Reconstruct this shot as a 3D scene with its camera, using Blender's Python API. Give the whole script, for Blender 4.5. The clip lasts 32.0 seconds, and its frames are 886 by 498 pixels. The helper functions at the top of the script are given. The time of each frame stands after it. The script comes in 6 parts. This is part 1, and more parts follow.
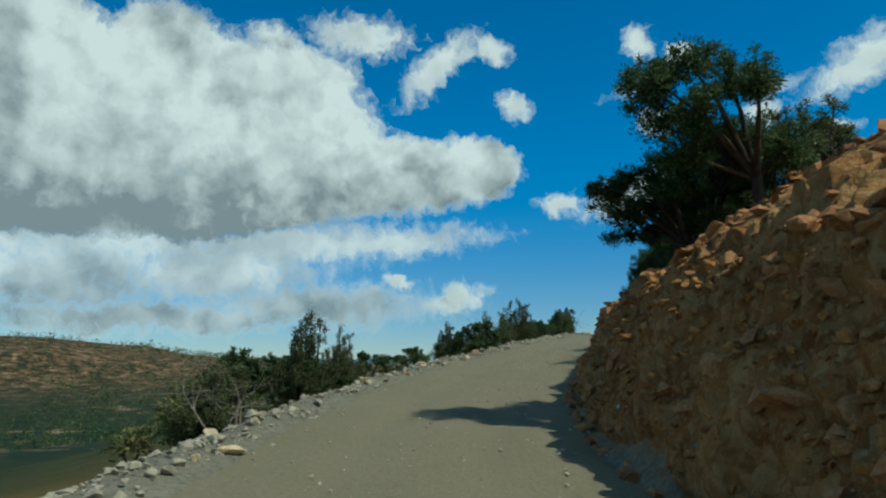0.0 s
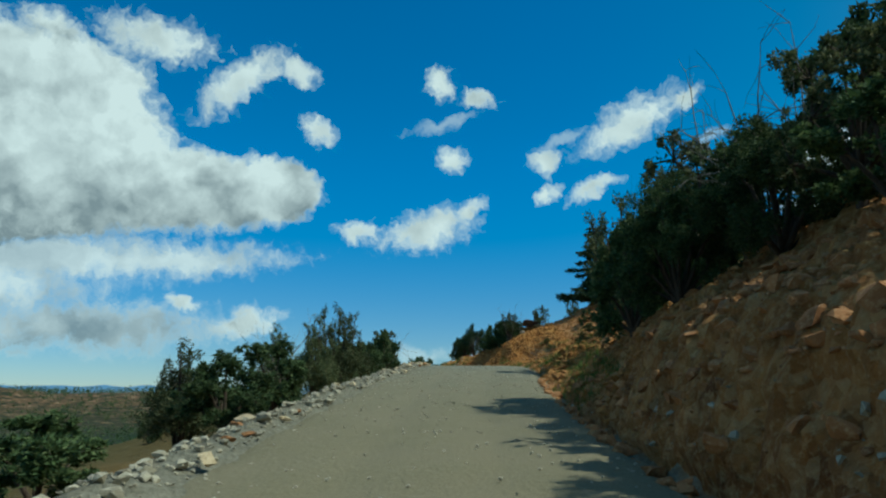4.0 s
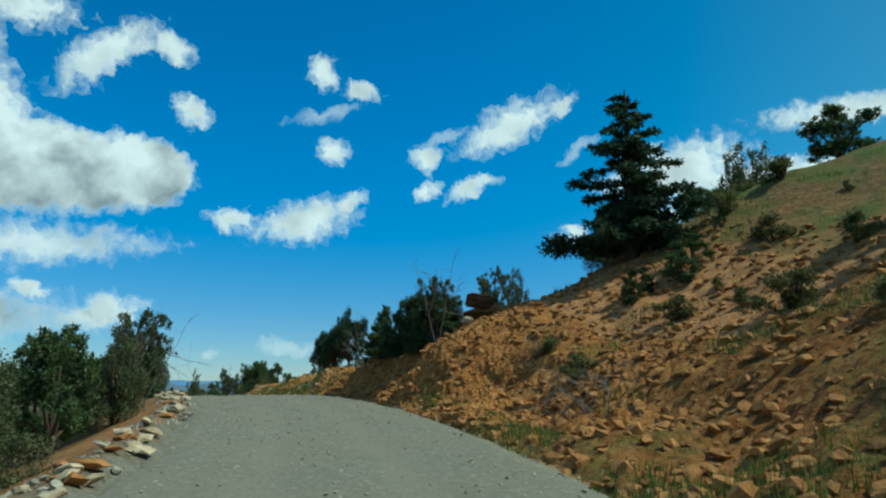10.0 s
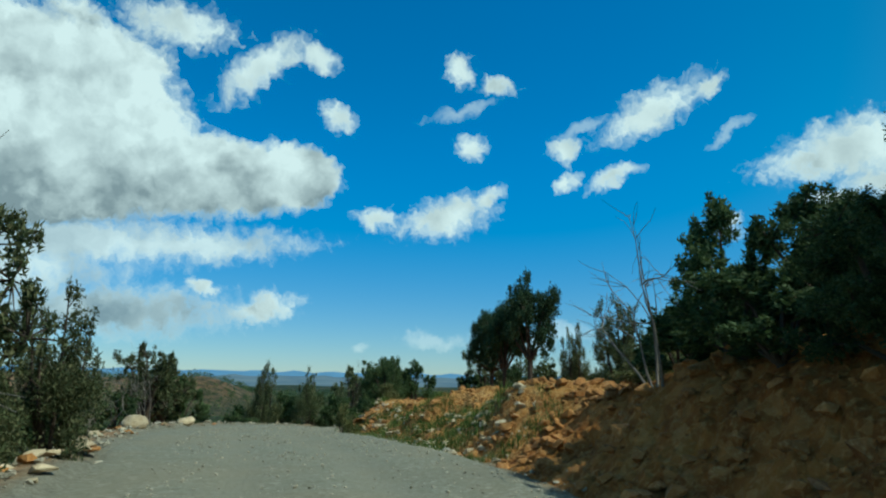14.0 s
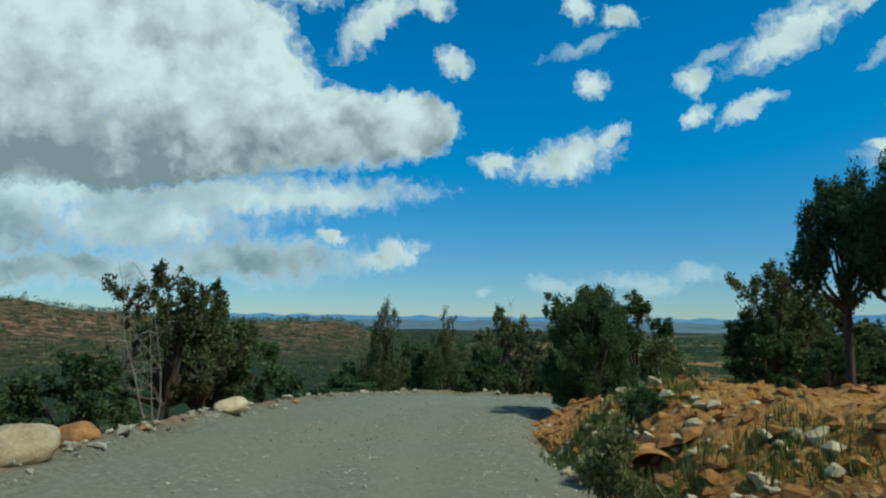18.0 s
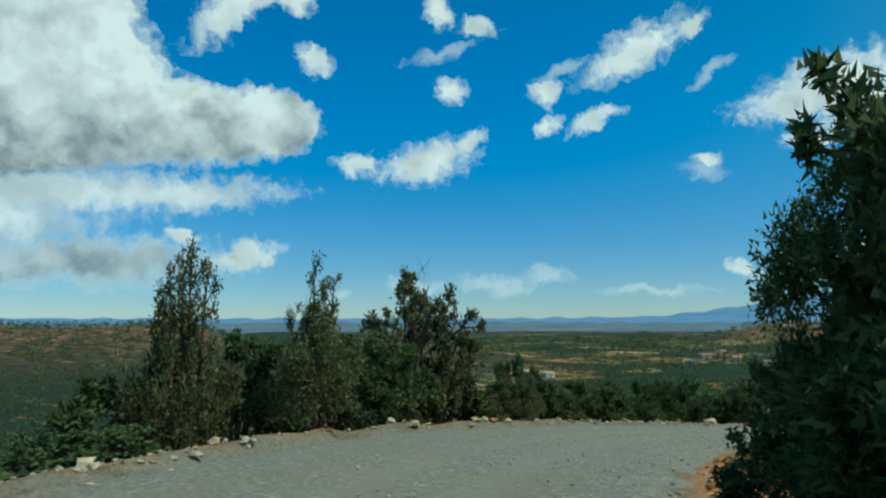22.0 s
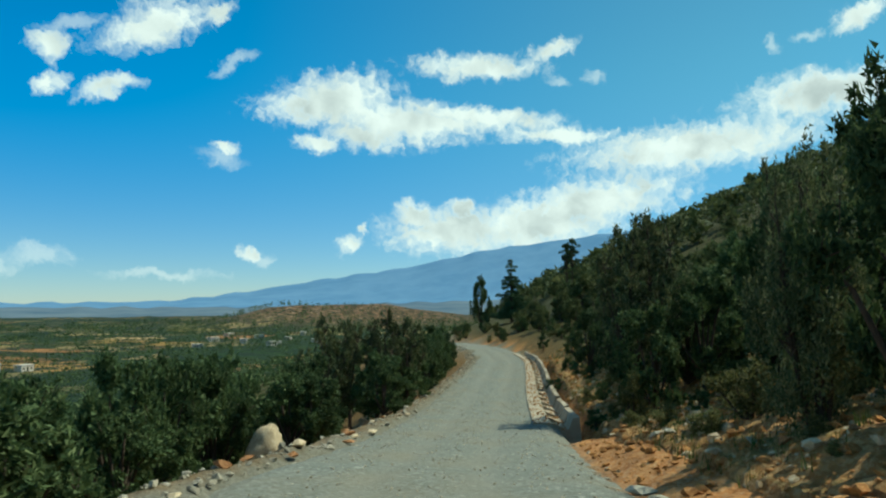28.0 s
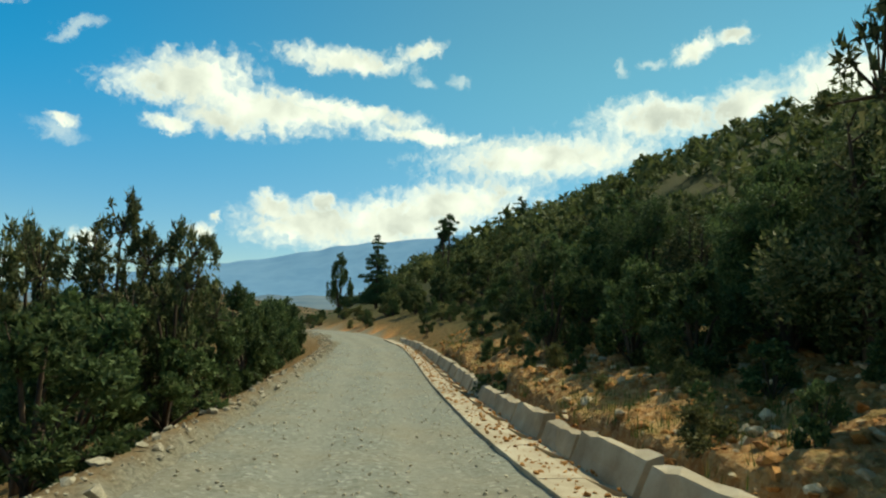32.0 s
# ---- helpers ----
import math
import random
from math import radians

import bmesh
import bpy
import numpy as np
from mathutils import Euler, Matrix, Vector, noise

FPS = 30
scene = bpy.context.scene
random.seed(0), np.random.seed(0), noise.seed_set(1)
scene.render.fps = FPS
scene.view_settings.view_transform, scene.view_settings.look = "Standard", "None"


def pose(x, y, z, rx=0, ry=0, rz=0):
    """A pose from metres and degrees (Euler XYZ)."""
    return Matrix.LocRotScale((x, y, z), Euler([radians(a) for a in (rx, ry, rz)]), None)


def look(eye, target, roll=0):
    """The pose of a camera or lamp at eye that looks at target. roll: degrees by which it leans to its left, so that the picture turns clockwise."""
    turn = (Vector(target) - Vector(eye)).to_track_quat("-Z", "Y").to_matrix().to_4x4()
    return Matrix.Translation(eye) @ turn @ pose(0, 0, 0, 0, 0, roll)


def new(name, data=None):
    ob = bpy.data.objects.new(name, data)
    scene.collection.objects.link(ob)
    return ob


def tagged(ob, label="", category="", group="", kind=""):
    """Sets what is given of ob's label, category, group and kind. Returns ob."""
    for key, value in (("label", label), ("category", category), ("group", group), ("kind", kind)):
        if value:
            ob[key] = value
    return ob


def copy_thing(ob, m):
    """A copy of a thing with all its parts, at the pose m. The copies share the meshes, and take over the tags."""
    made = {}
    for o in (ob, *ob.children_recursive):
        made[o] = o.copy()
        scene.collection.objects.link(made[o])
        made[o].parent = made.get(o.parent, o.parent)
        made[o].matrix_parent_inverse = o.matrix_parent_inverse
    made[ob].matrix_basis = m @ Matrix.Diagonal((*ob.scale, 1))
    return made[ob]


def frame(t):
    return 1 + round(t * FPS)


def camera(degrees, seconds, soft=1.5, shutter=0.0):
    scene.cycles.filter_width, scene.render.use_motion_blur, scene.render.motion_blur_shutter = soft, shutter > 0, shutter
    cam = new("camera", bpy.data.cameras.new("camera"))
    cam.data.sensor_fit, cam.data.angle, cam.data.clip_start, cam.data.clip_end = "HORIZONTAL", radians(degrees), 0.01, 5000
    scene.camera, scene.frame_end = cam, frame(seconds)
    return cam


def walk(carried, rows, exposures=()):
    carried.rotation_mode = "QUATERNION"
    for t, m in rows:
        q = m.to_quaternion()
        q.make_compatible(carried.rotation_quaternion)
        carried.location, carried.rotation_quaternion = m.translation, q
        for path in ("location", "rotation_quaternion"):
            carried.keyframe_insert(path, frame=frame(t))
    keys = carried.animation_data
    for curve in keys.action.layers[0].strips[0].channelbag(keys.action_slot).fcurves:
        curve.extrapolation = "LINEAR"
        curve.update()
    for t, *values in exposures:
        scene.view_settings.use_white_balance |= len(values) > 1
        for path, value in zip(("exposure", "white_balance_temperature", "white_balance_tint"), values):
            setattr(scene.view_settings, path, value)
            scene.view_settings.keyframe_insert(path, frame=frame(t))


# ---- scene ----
cam = camera(66.7, 32.0, soft=2.2)
PATH = [
    (0.0, pose(0.000, 0.000, 1.320, 99.34, 0.02, 0.07)),
    (0.5, pose(-0.151, 1.994, 1.365, 99.76, 0.35, -1.35)),
    (1.0, pose(-0.241, 4.025, 1.428, 100.56, 0.47, -3.31)),
    (1.5, pose(-0.259, 6.091, 1.510, 100.96, 0.15, -5.14)),
    (2.0, pose(-0.196, 8.189, 1.610, 101.24, -0.17, -7.49)),
    (2.5, pose(-0.040, 10.327, 1.725, 101.52, -0.17, -9.96)),
    (3.0, pose(0.213, 12.513, 1.850, 101.39, 0.33, -12.34)),
    (3.5, pose(0.564, 14.743, 1.984, 101.44, 0.32, -14.72)),
    (4.0, pose(1.022, 17.011, 2.128, 101.56, 0.04, -17.33)),
    (4.5, pose(1.587, 19.324, 2.284, 101.79, -0.10, -19.69)),
    (5.0, pose(2.241, 21.693, 2.451, 101.94, -0.26, -21.27)),
    (5.5, pose(2.977, 24.118, 2.632, 102.10, -0.42, -22.85)),
    (6.0, pose(3.802, 26.595, 2.825, 102.25, -0.59, -24.42)),
    (6.5, pose(4.691, 29.064, 3.026, 102.38, -0.72, -25.94)),
    (7.0, pose(5.600, 31.476, 3.227, 102.47, -0.60, -26.48)),
    (7.5, pose(6.516, 33.836, 3.425, 102.43, -0.05, -27.25)),
    (8.0, pose(7.442, 36.141, 3.616, 102.31, 0.28, -27.86)),
    (8.5, pose(8.365, 38.395, 3.795, 102.05, 0.24, -28.27)),
    (9.0, pose(9.275, 40.601, 3.956, 101.81, 0.06, -28.39)),
    (9.5, pose(10.164, 42.763, 4.099, 101.39, -0.04, -28.40)),
    (10.0, pose(11.015, 44.886, 4.222, 101.10, -0.11, -27.90)),
    (10.5, pose(11.823, 47.021, 4.329, 100.72, -0.45, -26.72)),
    (11.0, pose(12.593, 49.216, 4.424, 100.55, -0.73, -25.33)),
    (11.5, pose(13.329, 51.467, 4.509, 100.25, -0.95, -24.34)),
    (12.0, pose(14.012, 53.777, 4.588, 100.31, -1.63, -22.40)),
    (12.5, pose(14.611, 56.096, 4.664, 100.31, -1.69, -20.48)),
    (13.0, pose(15.131, 58.360, 4.739, 100.67, -1.56, -19.12)),
    (13.5, pose(15.578, 60.567, 4.812, 100.54, -1.16, -17.52)),
    (14.0, pose(15.950, 62.716, 4.880, 100.50, -0.87, -15.94)),
    (14.5, pose(16.252, 64.790, 4.936, 100.26, -0.45, -14.55)),
    (15.0, pose(16.477, 66.775, 4.976, 99.84, -0.51, -12.63)),
    (15.5, pose(16.629, 68.668, 4.997, 99.21, -0.45, -10.90)),
    (16.0, pose(16.723, 70.467, 4.997, 98.49, -0.55, -9.29)),
    (16.5, pose(16.773, 72.227, 4.974, 97.75, -0.59, -8.01)),
    (17.0, pose(16.787, 74.004, 4.929, 97.02, -0.63, -6.73)),
    (17.5, pose(16.770, 75.799, 4.861, 96.28, -0.67, -5.45)),
    (18.0, pose(16.749, 77.610, 4.775, 95.69, -0.60, -5.57)),
    (18.5, pose(16.750, 79.443, 4.675, 95.50, -0.44, -5.82)),
    (19.0, pose(16.777, 81.301, 4.566, 95.39, -0.35, -6.89)),
    (19.5, pose(16.832, 83.185, 4.452, 95.40, -0.16, -7.34)),
    (20.0, pose(16.923, 85.094, 4.335, 95.28, 0.15, -8.47)),
    (20.5, pose(17.079, 87.003, 4.218, 95.48, 0.50, -10.49)),
    (21.0, pose(17.309, 88.885, 4.101, 95.76, 0.76, -12.53)),
    (21.5, pose(17.614, 90.737, 3.984, 95.92, 0.57, -14.94)),
    (22.0, pose(18.002, 92.554, 3.866, 95.86, 0.17, -17.38)),
    (22.5, pose(18.484, 94.325, 3.743, 95.99, 0.00, -20.82)),
    (23.0, pose(19.057, 96.042, 3.611, 95.52, -0.36, -23.68)),
    (23.5, pose(19.715, 97.699, 3.469, 95.32, -0.10, -26.74)),
    (24.0, pose(20.475, 99.282, 3.315, 94.88, 0.55, -31.15)),
    (24.5, pose(21.339, 100.814, 3.150, 94.72, 0.80, -34.21)),
    (25.0, pose(22.313, 102.316, 2.969, 94.82, 0.86, -38.30)),
    (25.5, pose(23.407, 103.770, 2.774, 94.14, 0.65, -42.02)),
    (26.0, pose(24.613, 105.173, 2.564, 93.97, 0.46, -46.13)),
    (26.5, pose(25.924, 106.533, 2.341, 93.87, 0.64, -49.26)),
    (27.0, pose(27.328, 107.866, 2.108, 94.07, 0.50, -51.94)),
    (27.5, pose(28.826, 109.167, 1.869, 94.27, 0.35, -54.62)),
    (28.0, pose(30.420, 110.426, 1.626, 94.47, 0.21, -57.30)),
    (28.5, pose(32.105, 111.642, 1.379, 94.71, 0.10, -60.08)),
    (29.0, pose(33.867, 112.834, 1.130, 94.54, -0.25, -61.56)),
    (29.5, pose(35.692, 114.017, 0.877, 94.57, -0.50, -62.93)),
    (30.0, pose(37.584, 115.184, 0.617, 94.74, -0.78, -64.09)),
    (30.5, pose(39.543, 116.323, 0.347, 94.37, -1.00, -65.86)),
    (31.0, pose(41.565, 117.432, 0.068, 94.07, -1.55, -67.15)),
    (31.5, pose(43.643, 118.524, -0.218, 94.11, -1.73, -68.11)),
    (32.0, pose(45.779, 119.591, -0.509, 94.39, -1.79, -69.46)),
]
walk(cam, PATH, ((0.0, -0.12, 5950, -8), (4.0, -0.04, 5800, -11), (7.0, 0.12, 5700, -13), (13.0, 0.12, 5700, -13), (18.0, -0.04, 5800, -11), (22.0, 0.02, 5850, -12), (24.0, 0.18, 6000, -11), (27.0, 0.30, 6250, -10), (30.0, 0.44, 6800, -9), (32.0, 0.50, 7700, -6)))

# ---------------------------------------------------------------- light
SUN_DIR = Vector((0.62, -0.40, 1.0)).normalized()


def links_of(tree):
    return tree.nodes, tree.links


def make_world():
    world = bpy.data.worlds.new("sky")
    scene.world = world
    world.use_nodes = True
    n, l = links_of(world.node_tree)
    n.clear()

    def math_node(op, a, b=None, c=None):
        m = n.new("ShaderNodeMath")
        m.operation = op
        for k, v in enumerate((a, b, c)):
            if v is None:
                continue
            if isinstance(v, (int, float)):
                m.inputs[k].default_value = v
            else:
                l.new(v, m.inputs[k])
        return m.outputs[0]

    sky = n.new("ShaderNodeTexSky")
    sky.sky_type = "NISHITA"
    sky.sun_disc = False
    sky.sun_elevation = math.asin(SUN_DIR.z)
    sky.sun_rotation = math.atan2(SUN_DIR.x, SUN_DIR.y)
    sky.air_density, sky.dust_density, sky.ozone_density = 1.0, 0.0, 2.0
    sky.altitude = 1200
    deep = n.new("ShaderNodeHueSaturation")
    deep.inputs["Saturation"].default_value = 1.08
    deep.inputs["Hue"].default_value = 0.497
    tint = n.new("ShaderNodeMix")
    tint.data_type, tint.blend_type = "RGBA", "MULTIPLY"
    tint.inputs[0].default_value = 1.0
    l.new(sky.outputs[0], tint.inputs[6])
    l.new(tint.outputs[2], deep.inputs["Color"])

    # direction of view as azimuth and elevation, in degrees
    coord = n.new("ShaderNodeTexCoord")
    split = n.new("ShaderNodeSeparateXYZ")
    l.new(coord.outputs["Generated"], split.inputs[0])
    az = math_node("MULTIPLY", math_node("ARCTAN2", split.outputs[0], split.outputs[1]), 57.2958)
    el = math_node("MULTIPLY", math_node("ARCSINE", split.outputs[2]), 57.2958)
    flat = n.new("ShaderNodeCombineXYZ")
    l.new(az, flat.inputs[0]), l.new(el, flat.inputs[1])

    def billow(scale, detail, amount, rough=0.55):
        t = n.new("ShaderNodeTexNoise")
        t.noise_dimensions = "3D"
        t.inputs["Scale"].default_value = scale
        t.inputs["Detail"].default_value = detail
        t.inputs["Roughness"].default_value = rough
        l.new(flat.outputs[0], t.inputs["Vector"])
        s = n.new("ShaderNodeVectorMath")
        s.operation = "SUBTRACT"
        l.new(t.outputs["Color"], s.inputs[0])
        s.inputs[1].default_value = (0.5, 0.5, 0.5)
        k = n.new("ShaderNodeVectorMath")
        k.operation = "SCALE"
        l.new(s.outputs[0], k.inputs[0])
        k.inputs["Scale"].default_value = amount
        return k.outputs[0], t.outputs["Fac"]

    def add(a, b):
        s = n.new("ShaderNodeVectorMath")
        s.operation = "ADD"
        l.new(a, s.inputs[0]), l.new(b, s.inputs[1])
        return s.outputs[0]

    haze = n.new("ShaderNodeMix")
    haze.data_type = "RGBA"
    haze.clamp_factor = True
    haze_at = n.new("ShaderNodeMapRange")
    haze_at.interpolation_type = "SMOOTHSTEP"
    l.new(el, haze_at.inputs[0])
    haze_at.inputs[1].default_value, haze_at.inputs[2].default_value = 0.0, 20.0
    l.new(haze_at.outputs[0], haze.inputs[0])
    # paler towards the sun's side
    side = n.new("ShaderNodeMapRange")
    side.interpolation_type = "SMOOTHSTEP"
    l.new(az, side.inputs[0])
    side.inputs[1].default_value, side.inputs[2].default_value = 20.0, 85.0
    high = n.new("ShaderNodeMix")
    high.data_type = "RGBA"
    l.new(side.outputs[0], high.inputs[0])
    high.inputs[6].default_value, high.inputs[7].default_value = (0.24, 0.82, 1.12, 1), (0.62, 0.90, 0.82, 1)
    l.new(high.outputs[2], haze.inputs[7])
    haze.inputs[6].default_value = (0.47, 0.575, 0.75, 1)
    l.new(haze.outputs[2], tint.inputs[7])
    big, soft_noise = billow(0.16, 2, 1.6)
    small, fine = billow(0.55, 8, 2.6, 0.68)
    ruffled = add(add(flat.outputs[0], big), small)
    level = n.new("ShaderNodeVectorMath")
    level.operation = "MULTIPLY"
    level.inputs[1].default_value = (1, 1, 0)
    l.new(ruffled, level.inputs[0])
    where = level.outputs[0]

    def group(blobs, after=None):
        """The distance to the nearest puff of a bank of cloud, in its radii; worked out after another bank, to keep the sum short."""
        least, at = None, where
        if after is not None:
            step = n.new("ShaderNodeVectorMath")
            step.operation = "MULTIPLY_ADD"
            l.new(after, step.inputs[0])
            step.inputs[1].default_value = (1e-6, 1e-6, 0)
            l.new(where, step.inputs[2])
            at = step.outputs[0]
        for a, e, w, h, tilt in blobs:
            m = n.new("ShaderNodeMapping")
            m.vector_type = "TEXTURE"
            l.new(at, m.inputs["Vector"])
            m.inputs["Location"].default_value = (a, e, 0)
            m.inputs["Rotation"].default_value = (0, 0, radians(tilt))
            m.inputs["Scale"].default_value = (w, h, 1)
            d = n.new("ShaderNodeVectorMath")
            d.operation = "LENGTH"
            l.new(m.outputs[0], d.inputs[0])
            least = d.outputs["Value"] if least is None else math_node("SMOOTH_MIN", least, d.outputs["Value"], 0.2)
        return least

    def ramp(v, a, b, x=0.0, y=1.0):
        m = n.new("ShaderNodeMapRange")
        m.interpolation_type = "SMOOTHSTEP"
        l.new(v, m.inputs[0])
        for k, q in enumerate((a, b, x, y)):
            m.inputs[k + 1].default_value = q
        return m.outputs[0]

    heap = group(HEAP)
    low = group(LOW_BANK, heap)
    west = group(PUFFS_WEST, low)
    puffs = math_node("MINIMUM", west, group(PUFFS_MID, west))
    high_east = group(EAST_HIGH, puffs)
    east = math_node("MINIMUM", high_east, group(EAST_LOW, high_east))
    wisps = group(WISPS, east)
    # rest of the sky: scattered cumulus outside the part that the road looks towards
    veil = n.new("ShaderNodeTexNoise")
    veil.inputs["Scale"].default_value = 2.3
    veil.inputs["Detail"].default_value = 6
    l.new(coord.outputs["Generated"], veil.inputs["Vector"])
    away = math_node("ABSOLUTE", math_node("SUBTRACT", az, 33))
    rest = math_node("MULTIPLY", ramp(veil.outputs["Fac"], 0.52, 0.66), math_node("MULTIPLY", ramp(away, 72, 85), ramp(el, 2, 14)))

    tatter = n.new("ShaderNodeTexNoise")
    tatter.inputs["Scale"].default_value = 1.1
    tatter.inputs["Detail"].default_value = 9
    tatter.inputs["Roughness"].default_value = 0.62
    l.new(where, tatter.inputs["Vector"])
    torn = math_node("MULTIPLY", math_node("SUBTRACT", tatter.outputs["Fac"], 0.5), 1.7)
    puffs, east, low, wisps = (math_node("ADD", v, torn) for v in (puffs, east, low, wisps))
    heap = math_node("ADD", heap, math_node("MULTIPLY", torn, 0.28))
    c_heap = ramp(heap, 1.12, 0.82)
    c_low = math_node("MULTIPLY", ramp(low, 1.5, 0.35), 0.88)
    c_puff = ramp(puffs, 1.38, 0.32)
    c_east = ramp(east, 1.36, 0.36)
    c_wisp = math_node("MULTIPLY", ramp(wisps, 1.35, 0.2), 0.42)
    cover = c_heap
    for other in (c_low, c_puff, c_east, c_wisp, rest):
        cover = math_node("MAXIMUM", cover, other)
    # grey undersides of the thick cloud, lit shoulders
    turned = n.new("ShaderNodeSeparateXYZ")
    l.new(where, turned.inputs[0])
    lift = turned.outputs[1]
    under = math_node("MULTIPLY", ramp(heap, 1.1, 0.8), ramp(lift, 18.5, 10.5))
    low_under = math_node("MULTIPLY", c_low, ramp(lift, 7.2, 4.4))
    puff_under = math_node("MULTIPLY", math_node("MAXIMUM", ramp(puffs, 0.8, 0.3), ramp(east, 0.8, 0.3)), ramp(soft_noise, 0.42, 0.62, 0.0, 0.35))
    shade = math_node("ADD", math_node("MULTIPLY", under, 0.66), math_node("MULTIPLY", low_under, 0.5))
    shade = math_node("ADD", shade, puff_under)
    shade = math_node("ADD", shade, math_node("MULTIPLY", math_node("MULTIPLY", c_heap, ramp(soft_noise, 0.56, 0.36)), 0.28))
    shade = math_node("ADD", shade, math_node("MULTIPLY", math_node("MULTIPLY", c_low, ramp(soft_noise, 0.34, 0.60)), 0.5))
    folds = n.new("ShaderNodeTexNoise")
    folds.inputs["Scale"].default_value = 0.24
    folds.inputs["Detail"].default_value = 4
    folds.inputs["Roughness"].default_value = 0.5
    l.new(add(flat.outputs[0], big), folds.inputs["Vector"])
    shade = math_node("ADD", shade, math_node("MULTIPLY", math_node("MULTIPLY", c_heap, ramp(folds.outputs["Fac"], 0.40, 0.70)), 0.50))
    shade = math_node("ADD", shade, math_node("MULTIPLY", math_node("MULTIPLY", math_node("MAXIMUM", c_puff, c_east), ramp(folds.outputs["Fac"], 0.42, 0.70)), 0.26))
    ahead = n.new("ShaderNodeVectorMath")
    ahead.operation = "ADD"
    l.new(where, ahead.inputs[0])
    ahead.inputs[1].default_value = (1.1, 1.5, 0)
    bulge = [n.new("ShaderNodeTexNoise") for _ in range(2)]
    for t, v in zip(bulge, (where, ahead.outputs[0])):
        t.inputs["Scale"].default_value = 0.20
        t.inputs["Detail"].default_value = 6
        t.inputs["Roughness"].default_value = 0.55
        l.new(v, t.inputs["Vector"])
    relief = math_node("MULTIPLY", math_node("SUBTRACT", bulge[1].outputs["Fac"], bulge[0].outputs["Fac"]), 1.7)
    shade = math_node("ADD", shade, math_node("MULTIPLY", relief, math_node("MAXIMUM", math_node("MAXIMUM", c_heap, c_low), math_node("MULTIPLY", math_node("MAXIMUM", c_puff, c_east), 0.6))))
    tone = n.new("ShaderNodeMix")
    tone.data_type = "RGBA"
    l.new(shade, tone.inputs[0])
    tone.inputs[6].default_value = (0.885, 0.935, 0.935, 1)
    tone.inputs[7].default_value = (0.29, 0.34, 0.37, 1)
    tone.clamp_factor = True

    air = n.new("ShaderNodeBackground")
    l.new(deep.outputs[0], air.inputs[0])
    air.inputs[1].default_value = SKY_STRENGTH
    cloud = n.new("ShaderNodeBackground")
    l.new(tone.outputs[2], cloud.inputs[0])
    cloud.inputs[1].default_value = CLOUD_STRENGTH
    mix = n.new("ShaderNodeMixShader")
    l.new(cover, mix.inputs[0]), l.new(air.outputs[0], mix.inputs[1]), l.new(cloud.outputs[0], mix.inputs[2])
    out = n.new("ShaderNodeOutputWorld")
    l.new(mix.outputs[0], out.inputs[0])


SKY_STRENGTH, CLOUD_STRENGTH = 0.110, 0.82
# banks of cloud: azimuth, elevation, half length, half height and tilt of each puff, in degrees
HEAP = [(-30.6, 16.5, 10.5, 6.9, 9), (-23.8, 22.2, 5.6, 5.4, 9), (-15.0, 18.3, 9.8, 5.2, 4), (-4.2, 15.6, 9.3, 3.6, 1), (3.2, 16.1, 3.7, 2.7, -1),
        (-22.7, 12.3, 17.4, 2.9, 4), (-33.1, 23.2, 5.6, 3.4, 13), (-22.1, 20.3, 11.6, 5.5, 10), (-13.9, 22.1, 6.6, 3.7, 8), (-48, 18, 12, 8, 0)]
LOW_BANK = [(-18.9, 7.1, 8.2, 2.3, 2), (-30.1, 6.5, 8.4, 3.1, 4), (-10.7, 4.5, 8.8, 1.8, 1), (-24.2, 3.3, 13.1, 1.2, 1), (-39.9, 5.8, 7.5, 3.3, 5), (-14.0, 9.3, 12, 1.8, 4), (-27, 9.6, 16, 2.6, 2), (-6.0, 9.6, 9, 1.2, 6)]
PUFFS_WEST = [(-7.4, 26.7, 4.3, 1.6, -4), (-0.3, 24.4, 4.1, 1.4, 36), (4.3, 25.7, 1.8, 1.1, -19), (-14.8, 25.7, 2.8, 1.2, -12), (6.3, 21.1, 1.7, 1.1, -25),
              (0.7, 5.0, 3.0, 1.1, 10), (-3.9, 6.5, 1.5, 0.6, -10)]
PUFFS_MID = [(16.9, 25.6, 1.4, 1.1, -21), (20.5, 24.0, 1.8, 0.8, -14), (18.0, 19.3, 1.5, 1.0, -3), (26.5, 18.8, 1.4, 1.2, 14), (16.1, 13.2, 3.9, 1.7, 10),
             (19.7, 14.7, 1.7, 0.8, 39), (10.0, 13.0, 1.9, 0.9, 0), (33.7, 21.2, 4.4, 1.5, 24), (38.3, 22.7, 1.2, 0.6, 27), (26.3, 16.2, 1.3, 0.6, 22),
             (30.3, 16.2, 2.2, 0.7, 18), (48.3, 17.0, 4.8, 2.0, 7), (50.5, 13.9, 3.7, 1.2, -5), (39.1, 12.7, 1.0, 0.6, -2)]
EAST_HIGH = [(60.5, 19.6, 5.1, 1.0, -3), (47.4, 16.2, 5.4, 1.5, 3), (55.2, 15.4, 8.6, 1.2, -4), (46.8, 13.2, 1.9, 0.8, -4), (53.5, 15.1, 7.2, 1.7, -4),
             (60.3, 15.7, 7.8, 0.9, -9), (66.9, 20.6, 1.9, 0.6, 17), (89.9, 20.2, 1.9, 0.9, 11), (92.9, 20.9, 1.4, 0.7, 10), (67.2, 13.8, 4.8, 0.7, -1)]
